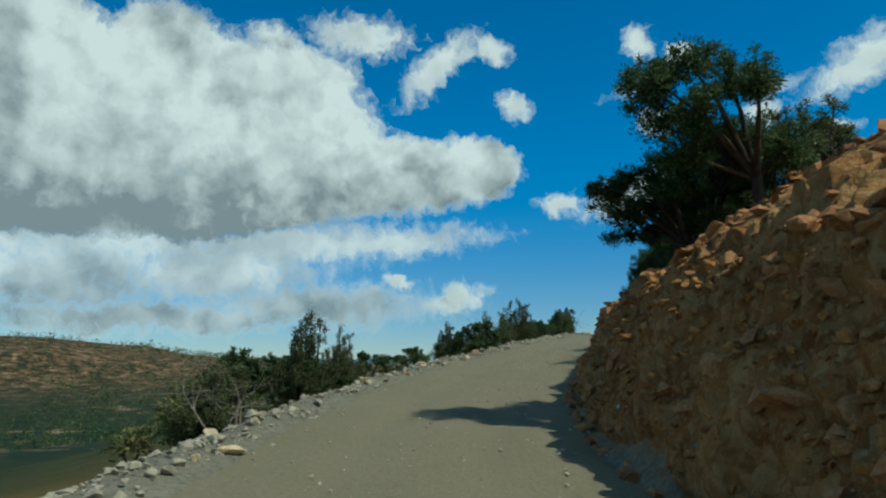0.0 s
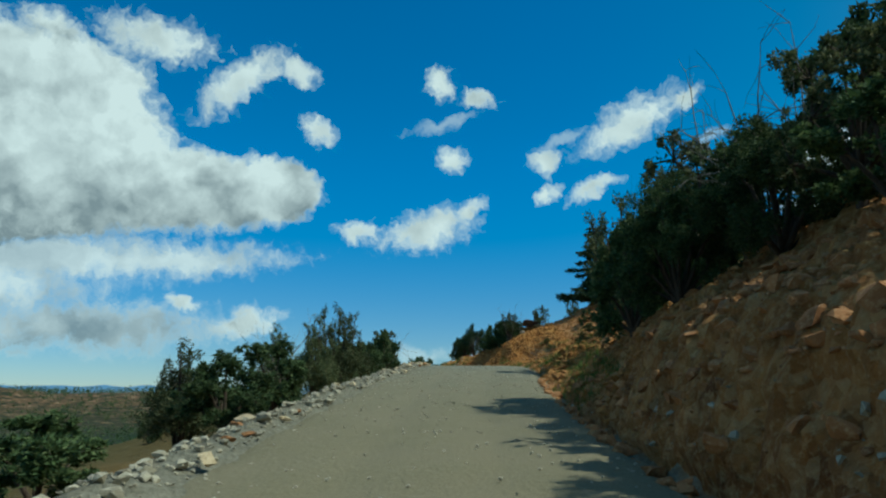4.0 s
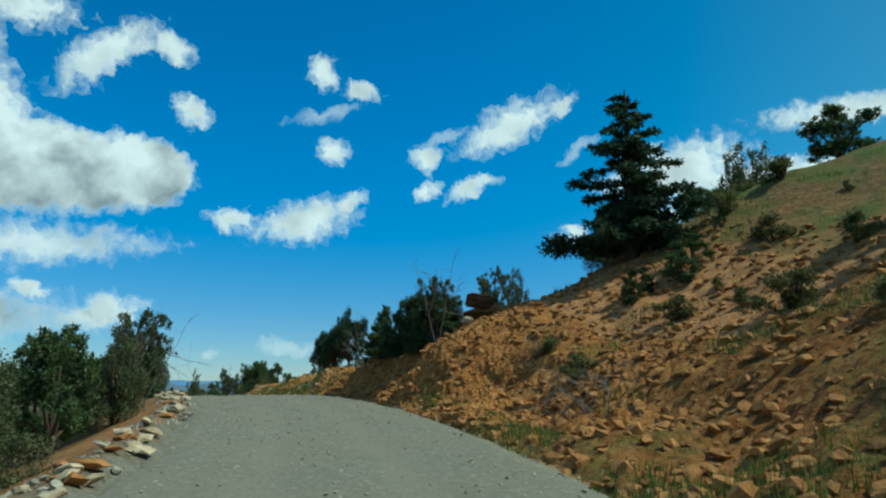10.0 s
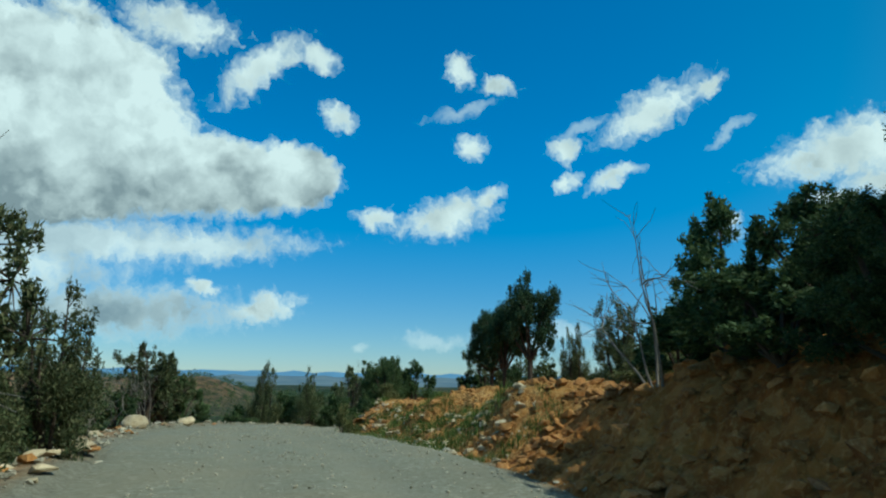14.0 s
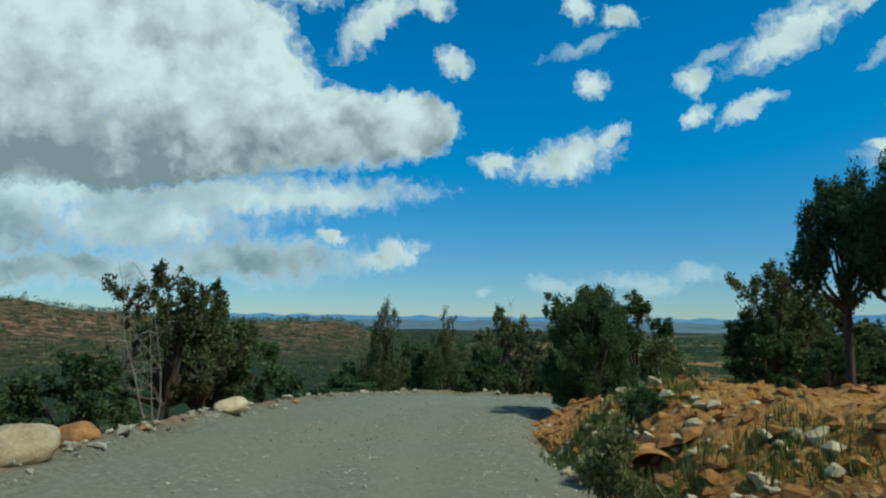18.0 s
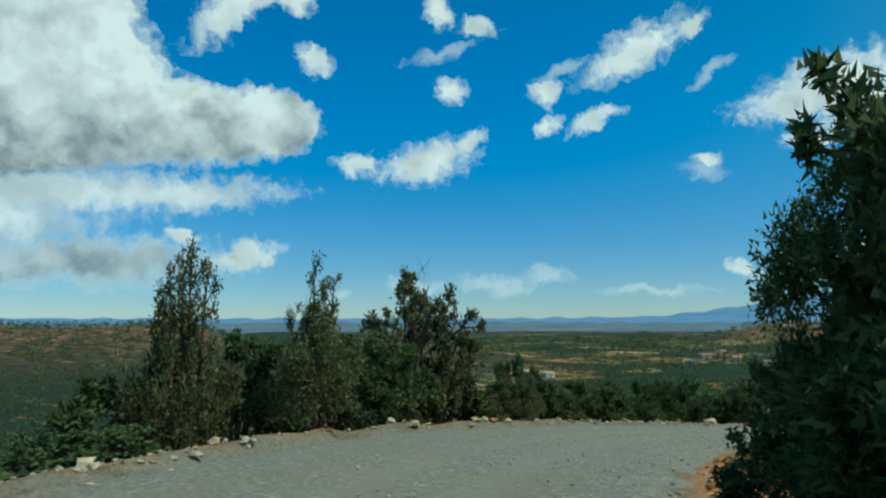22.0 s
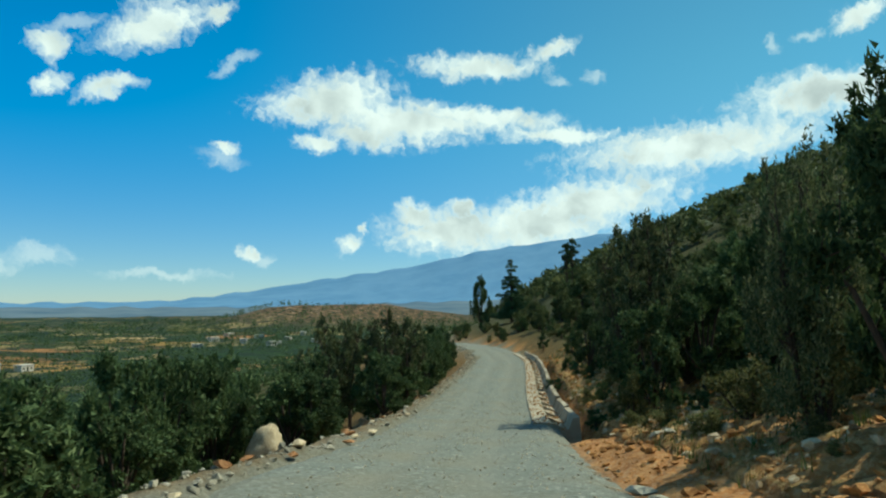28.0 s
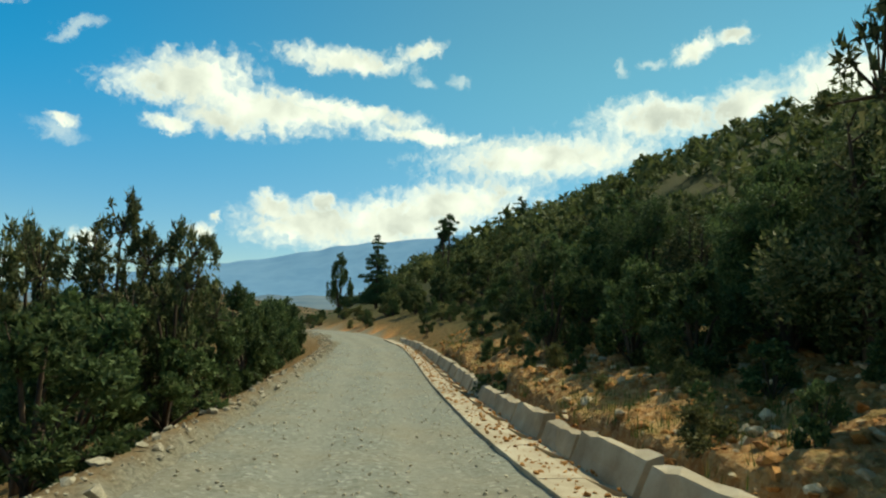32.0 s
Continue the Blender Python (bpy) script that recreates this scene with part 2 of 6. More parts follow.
EAST_LOW = [(87.4, 15.0, 5.9, 1.6, 0), (93.4, 15.8, 3.1, 1.5, 16), (77.9, 12.3, 9.4, 1.8, 3), (69.5, 8.1, 8.0, 2.1, 11), (58.4, 6.0, 5.8, 2.0, 1),
            (55.1, 7.5, 1.9, 1.1, 1), (59.2, 7.7, 1.4, 1.0, 1), (49.2, 5.0, 1.1, 0.8, 1), (50.6, 6.2, 0.5, 0.4, 1), (41.5, 3.9, 1.0, 0.6, -19),
            (65.2, 6.5, 7.7, 2.2, 6), (99.8, 16.2, 4.8, 2.6, 13)]
WISPS = [(17.3, 22.2, 3.4, 0.6, 11), (27.7, 20.4, 2.6, 0.6, 18), (13.9, 2.9, 1.6, 0.7, 0), (39.9, 19.1, 1.9, 0.5, 21), (15.3, 2.8, 2.8, 0.6, 0),
         (8.9, 2.0, 0.7, 0.4, 1), (38.8, 11.8, 1.7, 0.7, -12), (26.2, 3.3, 2.3, 0.8, 0), (23.1, 2.5, 1.7, 0.9, 0), (34.8, 2.2, 4.1, 0.4, -1),
         (42.4, 3.5, 1.0, 0.8, -22), (70.3, 18.6, 1.0, 0.5, -2), (67.4, 18.4, 1.0, 0.5, -20), (84.0, 19.0, 0.6, 0.5, -7), (86.3, 19.4, 0.9, 0.4, 2),
         (21.9, 3.1, 3.5, 0.7, -1)]
make_world()

sun = new("sun", bpy.data.lights.new("sun", "SUN"))
sun.data.energy, sun.data.angle, sun.data.color = 3.6, radians(0.55), (1.0, 0.955, 0.88)
sun.matrix_world = look(SUN_DIR * 100, (0, 0, 0))


# ---------------------------------------------------------------- materials
def material(name, rough=0.85, spec=0.25):
    m = bpy.data.materials.new(name)
    m.use_nodes = True
    n, l = links_of(m.node_tree)
    b = n["Principled BSDF"]
    b.inputs["Roughness"].default_value = rough
    b.inputs["Specular IOR Level"].default_value = spec
    return m, n, l, b


def noise_node(n, l, scale, detail=5, rough=0.6, vec=None):
    t = n.new("ShaderNodeTexNoise")
    t.inputs["Scale"].default_value = scale
    t.inputs["Detail"].default_value = detail
    t.inputs["Roughness"].default_value = rough
    if vec is not None:
        l.new(vec, t.inputs["Vector"])
    return t.outputs["Fac"]


def ramp_node(n, l, fac, *stops):
    r = n.new("ShaderNodeValToRGB")
    e = r.color_ramp.elements
    while len(e) < len(stops):
        e.new(0.5)
    for k, (p, c) in enumerate(stops):
        e[k].position, e[k].color = p, (*c, 1)
    l.new(fac, r.inputs[0])
    return r.outputs[0]


def mix_node(n, l, fac, a, b, kind="MIX"):
    m = n.new("ShaderNodeMix")
    m.data_type, m.blend_type = "RGBA", kind
    for k, v in ((0, fac), (6, a), (7, b)):
        if isinstance(v, (int, float)):
            m.inputs[k].default_value = v
        elif isinstance(v, tuple):
            m.inputs[k].default_value = (*v, 1)
        else:
            l.new(v, m.inputs[k])
    return m.outputs[2]


def bump_node(n, l, b, height, strength=0.5, distance=0.05):
    u = n.new("ShaderNodeBump")
    u.inputs["Strength"].default_value = strength
    u.inputs["Distance"].default_value = distance
    l.new(height, u.inputs["Height"])
    l.new(u.outputs[0], b.inputs["Normal"])


def place_vec(n):
    return n.new("ShaderNodeNewGeometry").outputs["Position"]


def attr(n, name):
    a = n.new("ShaderNodeAttribute")
    a.attribute_name = name
    return a


def mat_ground():
    m, n, l, b = material("earth_and_scrub", 0.95, 0.1)
    p = place_vec(n)
    coarse = noise_node(n, l, 0.35, 6, 0.6, p)
    mid = noise_node(n, l, 2.2, 6, 0.65, p)
    fine = noise_node(n, l, 14, 5, 0.7, p)
    zone = n.new("ShaderNodeSeparateColor")
    l.new(attr(n, "zone").outputs["Color"], zone.inputs[0])
    clay = ramp_node(n, l, mid, (0.3, (0.14, 0.050, 0.014)), (0.5, (0.36, 0.145, 0.040)), (0.68, (0.50, 0.25, 0.085)))
    clay = mix_node(n, l, ramp_node(n, l, fine, (0.45, (0, 0, 0)), (0.7, (1, 1, 1))), clay, (0.40, 0.26, 0.14))
    scrub = ramp_node(n, l, fine, (0.3, (0.030, 0.036, 0.012)), (0.55, (0.065, 0.060, 0.020)), (0.75, (0.15, 0.11, 0.05)))
    grass = ramp_node(n, l, fine, (0.3, (0.045, 0.070, 0.012)), (0.7, (0.12, 0.14, 0.03)))
    gravel = ramp_node(n, l, fine, (0.3, (0.12, 0.105, 0.07)), (0.7, (0.26, 0.235, 0.17)))
    # red: bank earth, green: grass, blue: gravel shoulder
    col = mix_node(n, l, zone.outputs[0], scrub, clay)
    patch = n.new("ShaderNodeMath")
    patch.operation = "MULTIPLY"
    l.new(zone.outputs[1], patch.inputs[0])
    l.new(ramp_node(n, l, coarse, (0.42, (0, 0, 0)), (0.58, (1, 1, 1))), patch.inputs[1])
    col = mix_node(n, l, patch.outputs[0], col, grass)
    col = mix_node(n, l, zone.outputs[2], col, gravel)
    # far fields and scrub of the valley
    far = n.new("ShaderNodeSeparateColor")
    l.new(attr(n, "far").outputs["Color"], far.inputs[0])
    field = noise_node(n, l, 0.020, 5, 0.65, p)
    dots = noise_node(n, l, 0.055, 6, 0.75, p)
    open_land = ramp_node(n, l, field, (0.38, (0.017, 0.029, 0.012)), (0.55, (0.030, 0.043, 0.016)), (0.585, (0.17, 0.09, 0.04)), (0.63, (0.30, 0.21, 0.12)), (0.72, (0.08, 0.095, 0.032)))
    land = mix_node(n, l, ramp_node(n, l, dots, (0.42, (0, 0, 0)), (0.48, (1, 1, 1))), open_land, (0.017, 0.030, 0.016))
    red = ramp_node(n, l, noise_node(n, l, 0.09, 6, 0.8, p), (0.46, (0.020, 0.030, 0.014)), (0.50, (0.11, 0.060, 0.028)), (0.57, (0.20, 0.115, 0.060)), (0.66, (0.40, 0.30, 0.20)))
    plots = n.new("ShaderNodeTexVoronoi")
    plots.inputs["Scale"].default_value = 0.019
    l.new(p, plots.inputs["Vector"])
    plot = ramp_node(n, l, plots.outputs["Color"], (0.15, (0.020, 0.032, 0.012)), (0.40, (0.032, 0.050, 0.015)), (0.45, (0.34, 0.150, 0.055)), (0.53, (0.24, 0.210, 0.050)), (0.62, (0.46, 0.31, 0.14)), (0.74, (0.025, 0.045, 0.013)))
    plot = mix_node(n, l, ramp_node(n, l, dots, (0.48, (0, 0, 0)), (0.52, (1, 1, 1))), plot, (0.017, 0.030, 0.016))
    land = mix_node(n, l, far.outputs[2], land, plot)
    land = mix_node(n, l, far.outputs[1], land, red)
    col = mix_node(n, l, far.outputs[0], col, land)
    l.new(col, b.inputs["Base Color"])
    bump_node(n, l, b, mid, 0.8, 0.25)
    return m


def mat_road():
    m, n, l, b = material("gravel_road", 0.95, 0.15)
    p = place_vec(n)
    a = attr(n, "wear").outputs["Color"]
    w = n.new("ShaderNodeSeparateColor")
    l.new(a, w.inputs[0])
    grit = noise_node(n, l, 45, 4, 0.7, p)
    stones = n.new("ShaderNodeTexVoronoi")
    stones.inputs["Scale"].default_value = 17
    l.new(p, stones.inputs["Vector"])
    patch = noise_node(n, l, 0.5, 5, 0.6, p)
    loose = ramp_node(n, l, stones.outputs["Color"], (0.10, (0.118, 0.126, 0.104)), (0.45, (0.178, 0.186, 0.154)), (0.75, (0.215, 0.222, 0.184)), (0.95, (0.36, 0.36, 0.30)))
    packed = ramp_node(n, l, grit, (0.3, (0.130, 0.103, 0.053)), (0.7, (0.250, 0.202, 0.108)))
    dusty = ramp_node(n, l, grit, (0.3, (0.185, 0.180, 0.140)), (0.7, (0.285, 0.278, 0.225)))
    track = mix_node(n, l, w.outputs[1], dusty, packed)
    tan = mix_node(n, l, w.outputs[1], loose, packed)
    col = mix_node(n, l, w.outputs[0], tan, track)
    col = mix_node(n, l, ramp_node(n, l, patch, (0.42, (0, 0, 0)), (0.62, (0.45, 0.45, 0.45))), col, (0.215, 0.178, 0.112))
    l.new(col, b.inputs["Base Color"])
    h = n.new("ShaderNodeMath")
    h.operation = "ADD"
    l.new(stones.outputs["Distance"], h.inputs[0]), l.new(grit, h.inputs[1])
    bump_node(n, l, b, h.outputs[0], 0.45, 0.025)
    return m


def mat_rock(name, dark, light, tint):
    m, n, l, b = material(name, 0.9, 0.2)
    c = n.new("ShaderNodeTexCoord").outputs["Object"]
    f1 = noise_node(n, l, 3.0, 6, 0.65, c)
    f2 = noise_node(n, l, 22, 4, 0.7, c)
    col = ramp_node(n, l, f1, (0.3, dark), (0.65, light))
    col = mix_node(n, l, ramp_node(n, l, f2, (0.5, (0, 0, 0)), (0.72, (0.8, 0.8, 0.8))), col, tint)
    rnd = n.new("ShaderNodeNewGeometry").outputs["Random Per Island"]
    ob = n.new("ShaderNodeObjectInfo").outputs["Random"]
    s = n.new("ShaderNodeMath")
    s.operation = "ADD"
    l.new(rnd, s.inputs[0]), l.new(ob, s.inputs[1])
    v = n.new("ShaderNodeMapRange")
    v.inputs[1].default_value, v.inputs[2].default_value, v.inputs[3].default_value, v.inputs[4].default_value = 0, 2, 0.65, 1.3
    l.new(s.outputs[0], v.inputs[0])
    hs = n.new("ShaderNodeHueSaturation")
    l.new(col, hs.inputs["Color"]), l.new(v.outputs[0], hs.inputs["Value"])
    l.new(hs.outputs[0], b.inputs["Base Color"])
    bump_node(n, l, b, f2, 0.5, 0.03)
    return m


def mat_leaf(name, dark, mid, light):
    m, n, l, b = material(name, 0.75, 0.2)
    g = n.new("ShaderNodeNewGeometry")
    col = ramp_node(n, l, g.outputs["Random Per Island"], (0.0, dark), (0.6, mid), (1.0, light))
    ob = n.new("ShaderNodeObjectInfo").outputs["Random"]
    v = n.new("ShaderNodeMapRange")
    v.inputs[3].default_value, v.inputs[4].default_value = 0.75, 1.25
    l.new(ob, v.inputs[0])
    hs = n.new("ShaderNodeHueSaturation")
    l.new(col, hs.inputs["Color"]), l.new(v.outputs[0], hs.inputs["Value"])
    l.new(hs.outputs[0], b.inputs["Base Color"])
    tr = n.new("ShaderNodeBsdfTranslucent")
    l.new(hs.outputs[0], tr.inputs[0])
    mx = n.new("ShaderNodeMixShader")
    mx.inputs[0].default_value = 0.32
    l.new(b.outputs[0], mx.inputs[1]), l.new(tr.outputs[0], mx.inputs[2])
    l.new(mx.outputs[0], n["Material Output"].inputs[0])
    return m


def mat_bark(name, dark, light):
    m, n, l, b = material(name, 0.9, 0.15)
    c = n.new("ShaderNodeTexCoord").outputs["Object"]
    mp = n.new("ShaderNodeMapping")
    mp.inputs["Scale"].default_value = (1, 1, 0.15)
    l.new(c, mp.inputs["Vector"])
    f = noise_node(n, l, 25, 5, 0.7, mp.outputs[0])
    l.new(ramp_node(n, l, f, (0.3, dark), (0.7, light)), b.inputs["Base Color"])
    bump_node(n, l, b, f, 0.6, 0.02)
    return m


def mat_concrete(name, age):
    m, n, l, b = material(name, 0.9, 0.2)
    p = place_vec(n)
    f1, f2 = noise_node(n, l, 1.3, 6, 0.6, p), noise_node(n, l, 30, 4, 0.7, p)
    col = ramp_node(n, l, f1, (0.3, (0.32 * age, 0.245 * age, 0.15 * age)), (0.55, (0.52 * age, 0.43 * age, 0.29 * age)), (0.75, (0.62 * age, 0.54 * age, 0.40 * age)))
    col = mix_node(n, l, ramp_node(n, l, f2, (0.45, (0, 0, 0)), (0.75, (0.35, 0.35, 0.35))), col, (0.25, 0.15, 0.08))
    l.new(col, b.inputs["Base Color"])
    bump_node(n, l, b, f2, 0.35, 0.02)
    return m


# aerial haze is put into the base colour and a faint emission
def mat_painted_haze(name, low, high, glow):
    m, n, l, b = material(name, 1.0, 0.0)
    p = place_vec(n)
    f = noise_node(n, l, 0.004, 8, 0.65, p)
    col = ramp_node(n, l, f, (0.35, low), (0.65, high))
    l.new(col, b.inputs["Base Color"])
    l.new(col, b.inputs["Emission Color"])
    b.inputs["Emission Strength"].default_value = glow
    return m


GROUND, ROAD = mat_ground(), mat_road()
ROCK_RED = mat_rock("red_brown_rock", (0.17, 0.065, 0.022), (0.42, 0.19, 0.07), (0.50, 0.31, 0.15))
ROCK_TAN = mat_rock("orange_tan_rubble", (0.19, 0.070, 0.019), (0.43, 0.195, 0.052), (0.54, 0.32, 0.125))
ROCK_DARK = mat_rock("dark_red_rock", (0.07, 0.026, 0.012), (0.19, 0.075, 0.032), (0.26, 0.12, 0.055))
ROCK_PALE = mat_rock("pale_limestone", (0.36, 0.25, 0.13), (0.58, 0.45, 0.27), (0.72, 0.62, 0.45))
ROCK_GREY = mat_rock("grey_rubble", (0.24, 0.20, 0.135), (0.44, 0.385, 0.27), (0.57, 0.505, 0.38))
LEAF_JUNIPER = mat_leaf("juniper_foliage", (0.034, 0.058, 0.020), (0.076, 0.112, 0.037), (0.145, 0.178, 0.068))
LEAF_THUYA = mat_leaf("thuya_foliage", (0.045, 0.058, 0.022), (0.099, 0.115, 0.045), (0.208, 0.192, 0.088))
LEAF_FIR = mat_leaf("conifer_foliage", (0.026, 0.048, 0.022), (0.054, 0.090, 0.038), (0.096, 0.136, 0.064))
LEAF_SHRUB = mat_leaf("dry_shrub_foliage", (0.060, 0.066, 0.019), (0.132, 0.132, 0.042), (0.252, 0.216, 0.090))
LEAF_GRASS = mat_leaf("grass_blades", (0.05, 0.085, 0.012), (0.10, 0.14, 0.025), (0.20, 0.19, 0.06))
LEAF_WOOD = mat_leaf("hillside_foliage", (0.046, 0.062, 0.020), (0.105, 0.125, 0.040), (0.20, 0.205, 0.080))
BARK = mat_bark("dark_bark", (0.035, 0.024, 0.016), (0.11, 0.080, 0.055))
BARK_GREY = mat_bark("grey_dead_wood", (0.10, 0.080, 0.060), (0.30, 0.25, 0.20))
CONCRETE = mat_concrete("sandy_concrete", 0.80)
CONCRETE_GREY = mat_concrete("stained_grey_concrete", 0.70)
# far land: the blue of distant air painted in and made to glow
FAR_HAZE_BLUE = mat_painted_haze("mountain_painted_haze", (0.066, 0.135, 0.215), (0.090, 0.165, 0.245), 0.62)
FAR_HAZE_PLAIN = mat_painted_haze("far_plain_painted_haze", (0.060, 0.095, 0.13), (0.115, 0.145, 0.16), 0.38)


# ---------------------------------------------------------------- helpers for meshes
def mesh_object(name, verts, faces, mat, smooth=False):
    me = bpy.data.meshes.new(name)
    verts, faces = np.asarray(verts, dtype=np.float32), np.asarray(faces, dtype=np.int32)
    k = faces.shape[1]
    me.vertices.add(len(verts)), me.loops.add(faces.size), me.polygons.add(len(faces))
    me.vertices.foreach_set("co", verts.ravel())
    me.loops.foreach_set("vertex_index", faces.ravel())
    me.polygons.foreach_set("loop_start", np.arange(len(faces), dtype=np.int32) * k)
    me.polygons.foreach_set("use_smooth", np.full(len(faces), smooth))
    me.update(calc_edges=True)
    me.materials.append(mat)
    return new(name, me)


def child(ob, parent):
    ob.parent = parent
    return ob


def paint(ob, name, rgb):
    a = ob.data.attributes.new(name, "FLOAT_COLOR", "POINT")
    a.data.foreach_set("color", np.c_[rgb, np.ones(len(rgb))].astype(np.float32).ravel())


def grid_faces(rows, cols):
    i = np.arange((rows - 1) * (cols - 1))
    r, c = i // (cols - 1), i % (cols - 1)
    a = r * cols + c
    return np.stack([a, a + 1, a + cols + 1, a + cols], 1)


# ---------------------------------------------------------------- plan: the road and the lie of the land
# every two seconds of driving one node: x, y and height of the road's crown
NODES = np.array([
    (2.20, -34.00, -2.60), (1.40, -17.00, -1.30), (0.70, -8.20, -0.55), (0.00, 0.00, 0.00),
    (-0.20, 8.19, 0.29), (1.02, 17.01, 0.81), (3.80, 26.59, 1.51), (7.44, 36.14, 2.30),
    (11.01, 44.89, 2.90), (14.01, 53.78, 3.27), (15.95, 62.72, 3.56), (16.72, 70.47, 3.68),
    (16.75, 77.61, 3.46), (16.92, 85.09, 3.02), (18.00, 92.55, 2.55), (20.48, 99.28, 2.00),
    (24.61, 105.17, 1.24), (30.42, 110.43, 0.31), (37.58, 115.18, -0.70), (45.78, 119.59, -1.83),
    (54.60, 124.10, -2.58), (63.70, 128.60, -2.98), (74.00, 133.60, -3.25), (84.40, 139.20, -3.42),
    (97.20, 148.30, -3.60), (111.00, 160.50, -4.20), (140.00, 183.00, -6.00), (230.00, 240.00, -10.00),
    (420.00, 340.00, -16.00), (900.00, 560.00, -24.00), (1500.00, 800.00, -28.00),
])
STEP = 0.5


def spline(nodes):
    out, par = [], []
    for k in range(1, len(nodes) - 2):
        p0, p1, p2, p3 = nodes[k - 1:k + 3]
        m = max(2, int(np.linalg.norm(p2 - p1) / STEP))
        for q in np.arange(m) / m:
            out.append(0.5 * (2 * p1 + (p2 - p0) * q + (2 * p0 - 5 * p1 + 4 * p2 - p3) * q * q + (3 * p1 - p0 - 3 * p2 + p3) * q ** 3))
            par.append(k - 1 + q)
    return np.array(out), np.array(par)


LINE, PAR = spline(NODES)
PAR = 2.0 * (PAR - 2)          # driving time at each sample; the drive starts at 0
AHEAD = np.gradient(LINE[:, :2], axis=0)
AHEAD /= np.linalg.norm(AHEAD, axis=1)[:, None]


def near_road(x, y):
    """Driving time, signed distance (right positive) and height of the nearest place on the road."""
    x, y = np.ravel(x).astype(float), np.ravel(y).astype(float)
    best = np.empty(len(x), int)
    for a in range(0, len(x), 8000):
        d = (x[a:a + 8000, None] - LINE[None, :, 0]) ** 2 + (y[a:a + 8000, None] - LINE[None, :, 1]) ** 2
        best[a:a + 8000] = d.argmin(1)
    rel = np.c_[x, y] - LINE[best, :2]
    along = (rel * AHEAD[best]).sum(1)
    side = rel[:, 0] * AHEAD[best, 1] - rel[:, 1] * AHEAD[best, 0]
    inner = (best > 0) & (best < len(LINE) - 1)
    other = np.clip(best + np.where(along > 0, 1, -1), 0, len(LINE) - 1)
    f = np.clip(np.abs(along) / STEP, 0, 1) * inner
    dist = np.where(inner, np.abs(side), np.hypot(side, along))
    t = PAR[best] * (1 - f) + PAR[other] * f
    z = LINE[best, 2] * (1 - f) + LINE[other, 2] * f
    return t, np.where(side >= 0, 1, -1) * dist, z


def smooth(a, b, v):
    q = np.clip((v - a) / (b - a), 0, 1)
    return q * q * (3 - 2 * q)


def table(t, text):
    rows = np.array([[float(v) for v in r.split(":")] for r in text.split()])
    return np.interp(t, rows[:, 0], rows[:, 1])


def edges(t):
    left = table(t, "-20:2.1 10:2.15 14:2.35 17:2.9 20:3.7 22:4.2 24:4.55 26:4.15 28:3.45 29:2.95 31:2.45 33:2.15 36:2.15 39:2.0 60:1.8")
    right = table(t, "-20:2.3 0:2.2 2:1.95 3.3:2.05 4.5:2.3 6:2.35 8:2.35 10:2.45 14:2.6 17:2.5 19:2.15 21:1.9 24:2.0 27:2.3 30:2.2 33:2.3 60:2.2")
    return left, right


def wave(x, y, size, seed):
    """Soft bumps from a few crossing sine waves."""
    r = np.random.RandomState(seed)
    out = 0
    for k in range(6):
        a, f = r.uniform(0, 6.28), r.uniform(0.6, 1.6) / size * 6.28
        out = out + np.sin((x * np.cos(a) + y * np.sin(a)) * f + r.uniform(0, 6.28)) / 6
    return out


def lattice(ix, iy, seed):
    h = (ix.astype(np.int64) * 374761393 + iy.astype(np.int64) * 668265263 + seed * 974634777) & 0x7FFFFFFF
    h = ((h ^ (h >> 13)) * 1274126177) & 0x7FFFFFFF
    return ((h ^ (h >> 16)) & 0xFFFF) / 32767.5 - 1


def grain(x, y, size, seed, octaves=3):
    """Fractal lumps between about -1 and 1."""
    out, amp, total = 0, 1.0, 0
    for k in range(octaves):
        px, py = x / size, y / size
        ix, iy = np.floor(px), np.floor(py)
        fx, fy = px - ix, py - iy
        fx, fy = fx * fx * (3 - 2 * fx), fy * fy * (3 - 2 * fy)
        s = seed + 17 * k
        a = lattice(ix, iy, s) * (1 - fx) + lattice(ix + 1, iy, s) * fx
        c = lattice(ix, iy + 1, s) * (1 - fx) + lattice(ix + 1, iy + 1, s) * fx
        out = out + amp * (a * (1 - fy) + c * fy)
        total += amp
        amp, size = amp * 0.5, size * 0.47
    return out / total


def blocks(x, y, size, seed):
    """One random level for each cell of a broken-stone pattern, and the distance to the joint."""
    px, py = x / size, y / size
    ix, iy = np.floor(px), np.floor(py)
    d1, d2, val = np.full(px.shape, 9.0), np.full(px.shape, 9.0), np.zeros(px.shape)
    for a in (-1, 0, 1):
        for c in (-1, 0, 1):
            jx, jy = ix + a, iy + c
            qx, qy = jx + 0.5 + 0.45 * lattice(jx, jy, seed), jy + 0.5 + 0.45 * lattice(jx, jy, seed + 1)
            d = np.hypot(px - qx, py - qy)
            near = d < d1
            d2 = np.where(near, d1, np.minimum(d2, d))
            val = np.where(near, lattice(jx, jy, seed + 2), val)
            d1 = np.where(near, d, d1)
    return val, d2 - d1


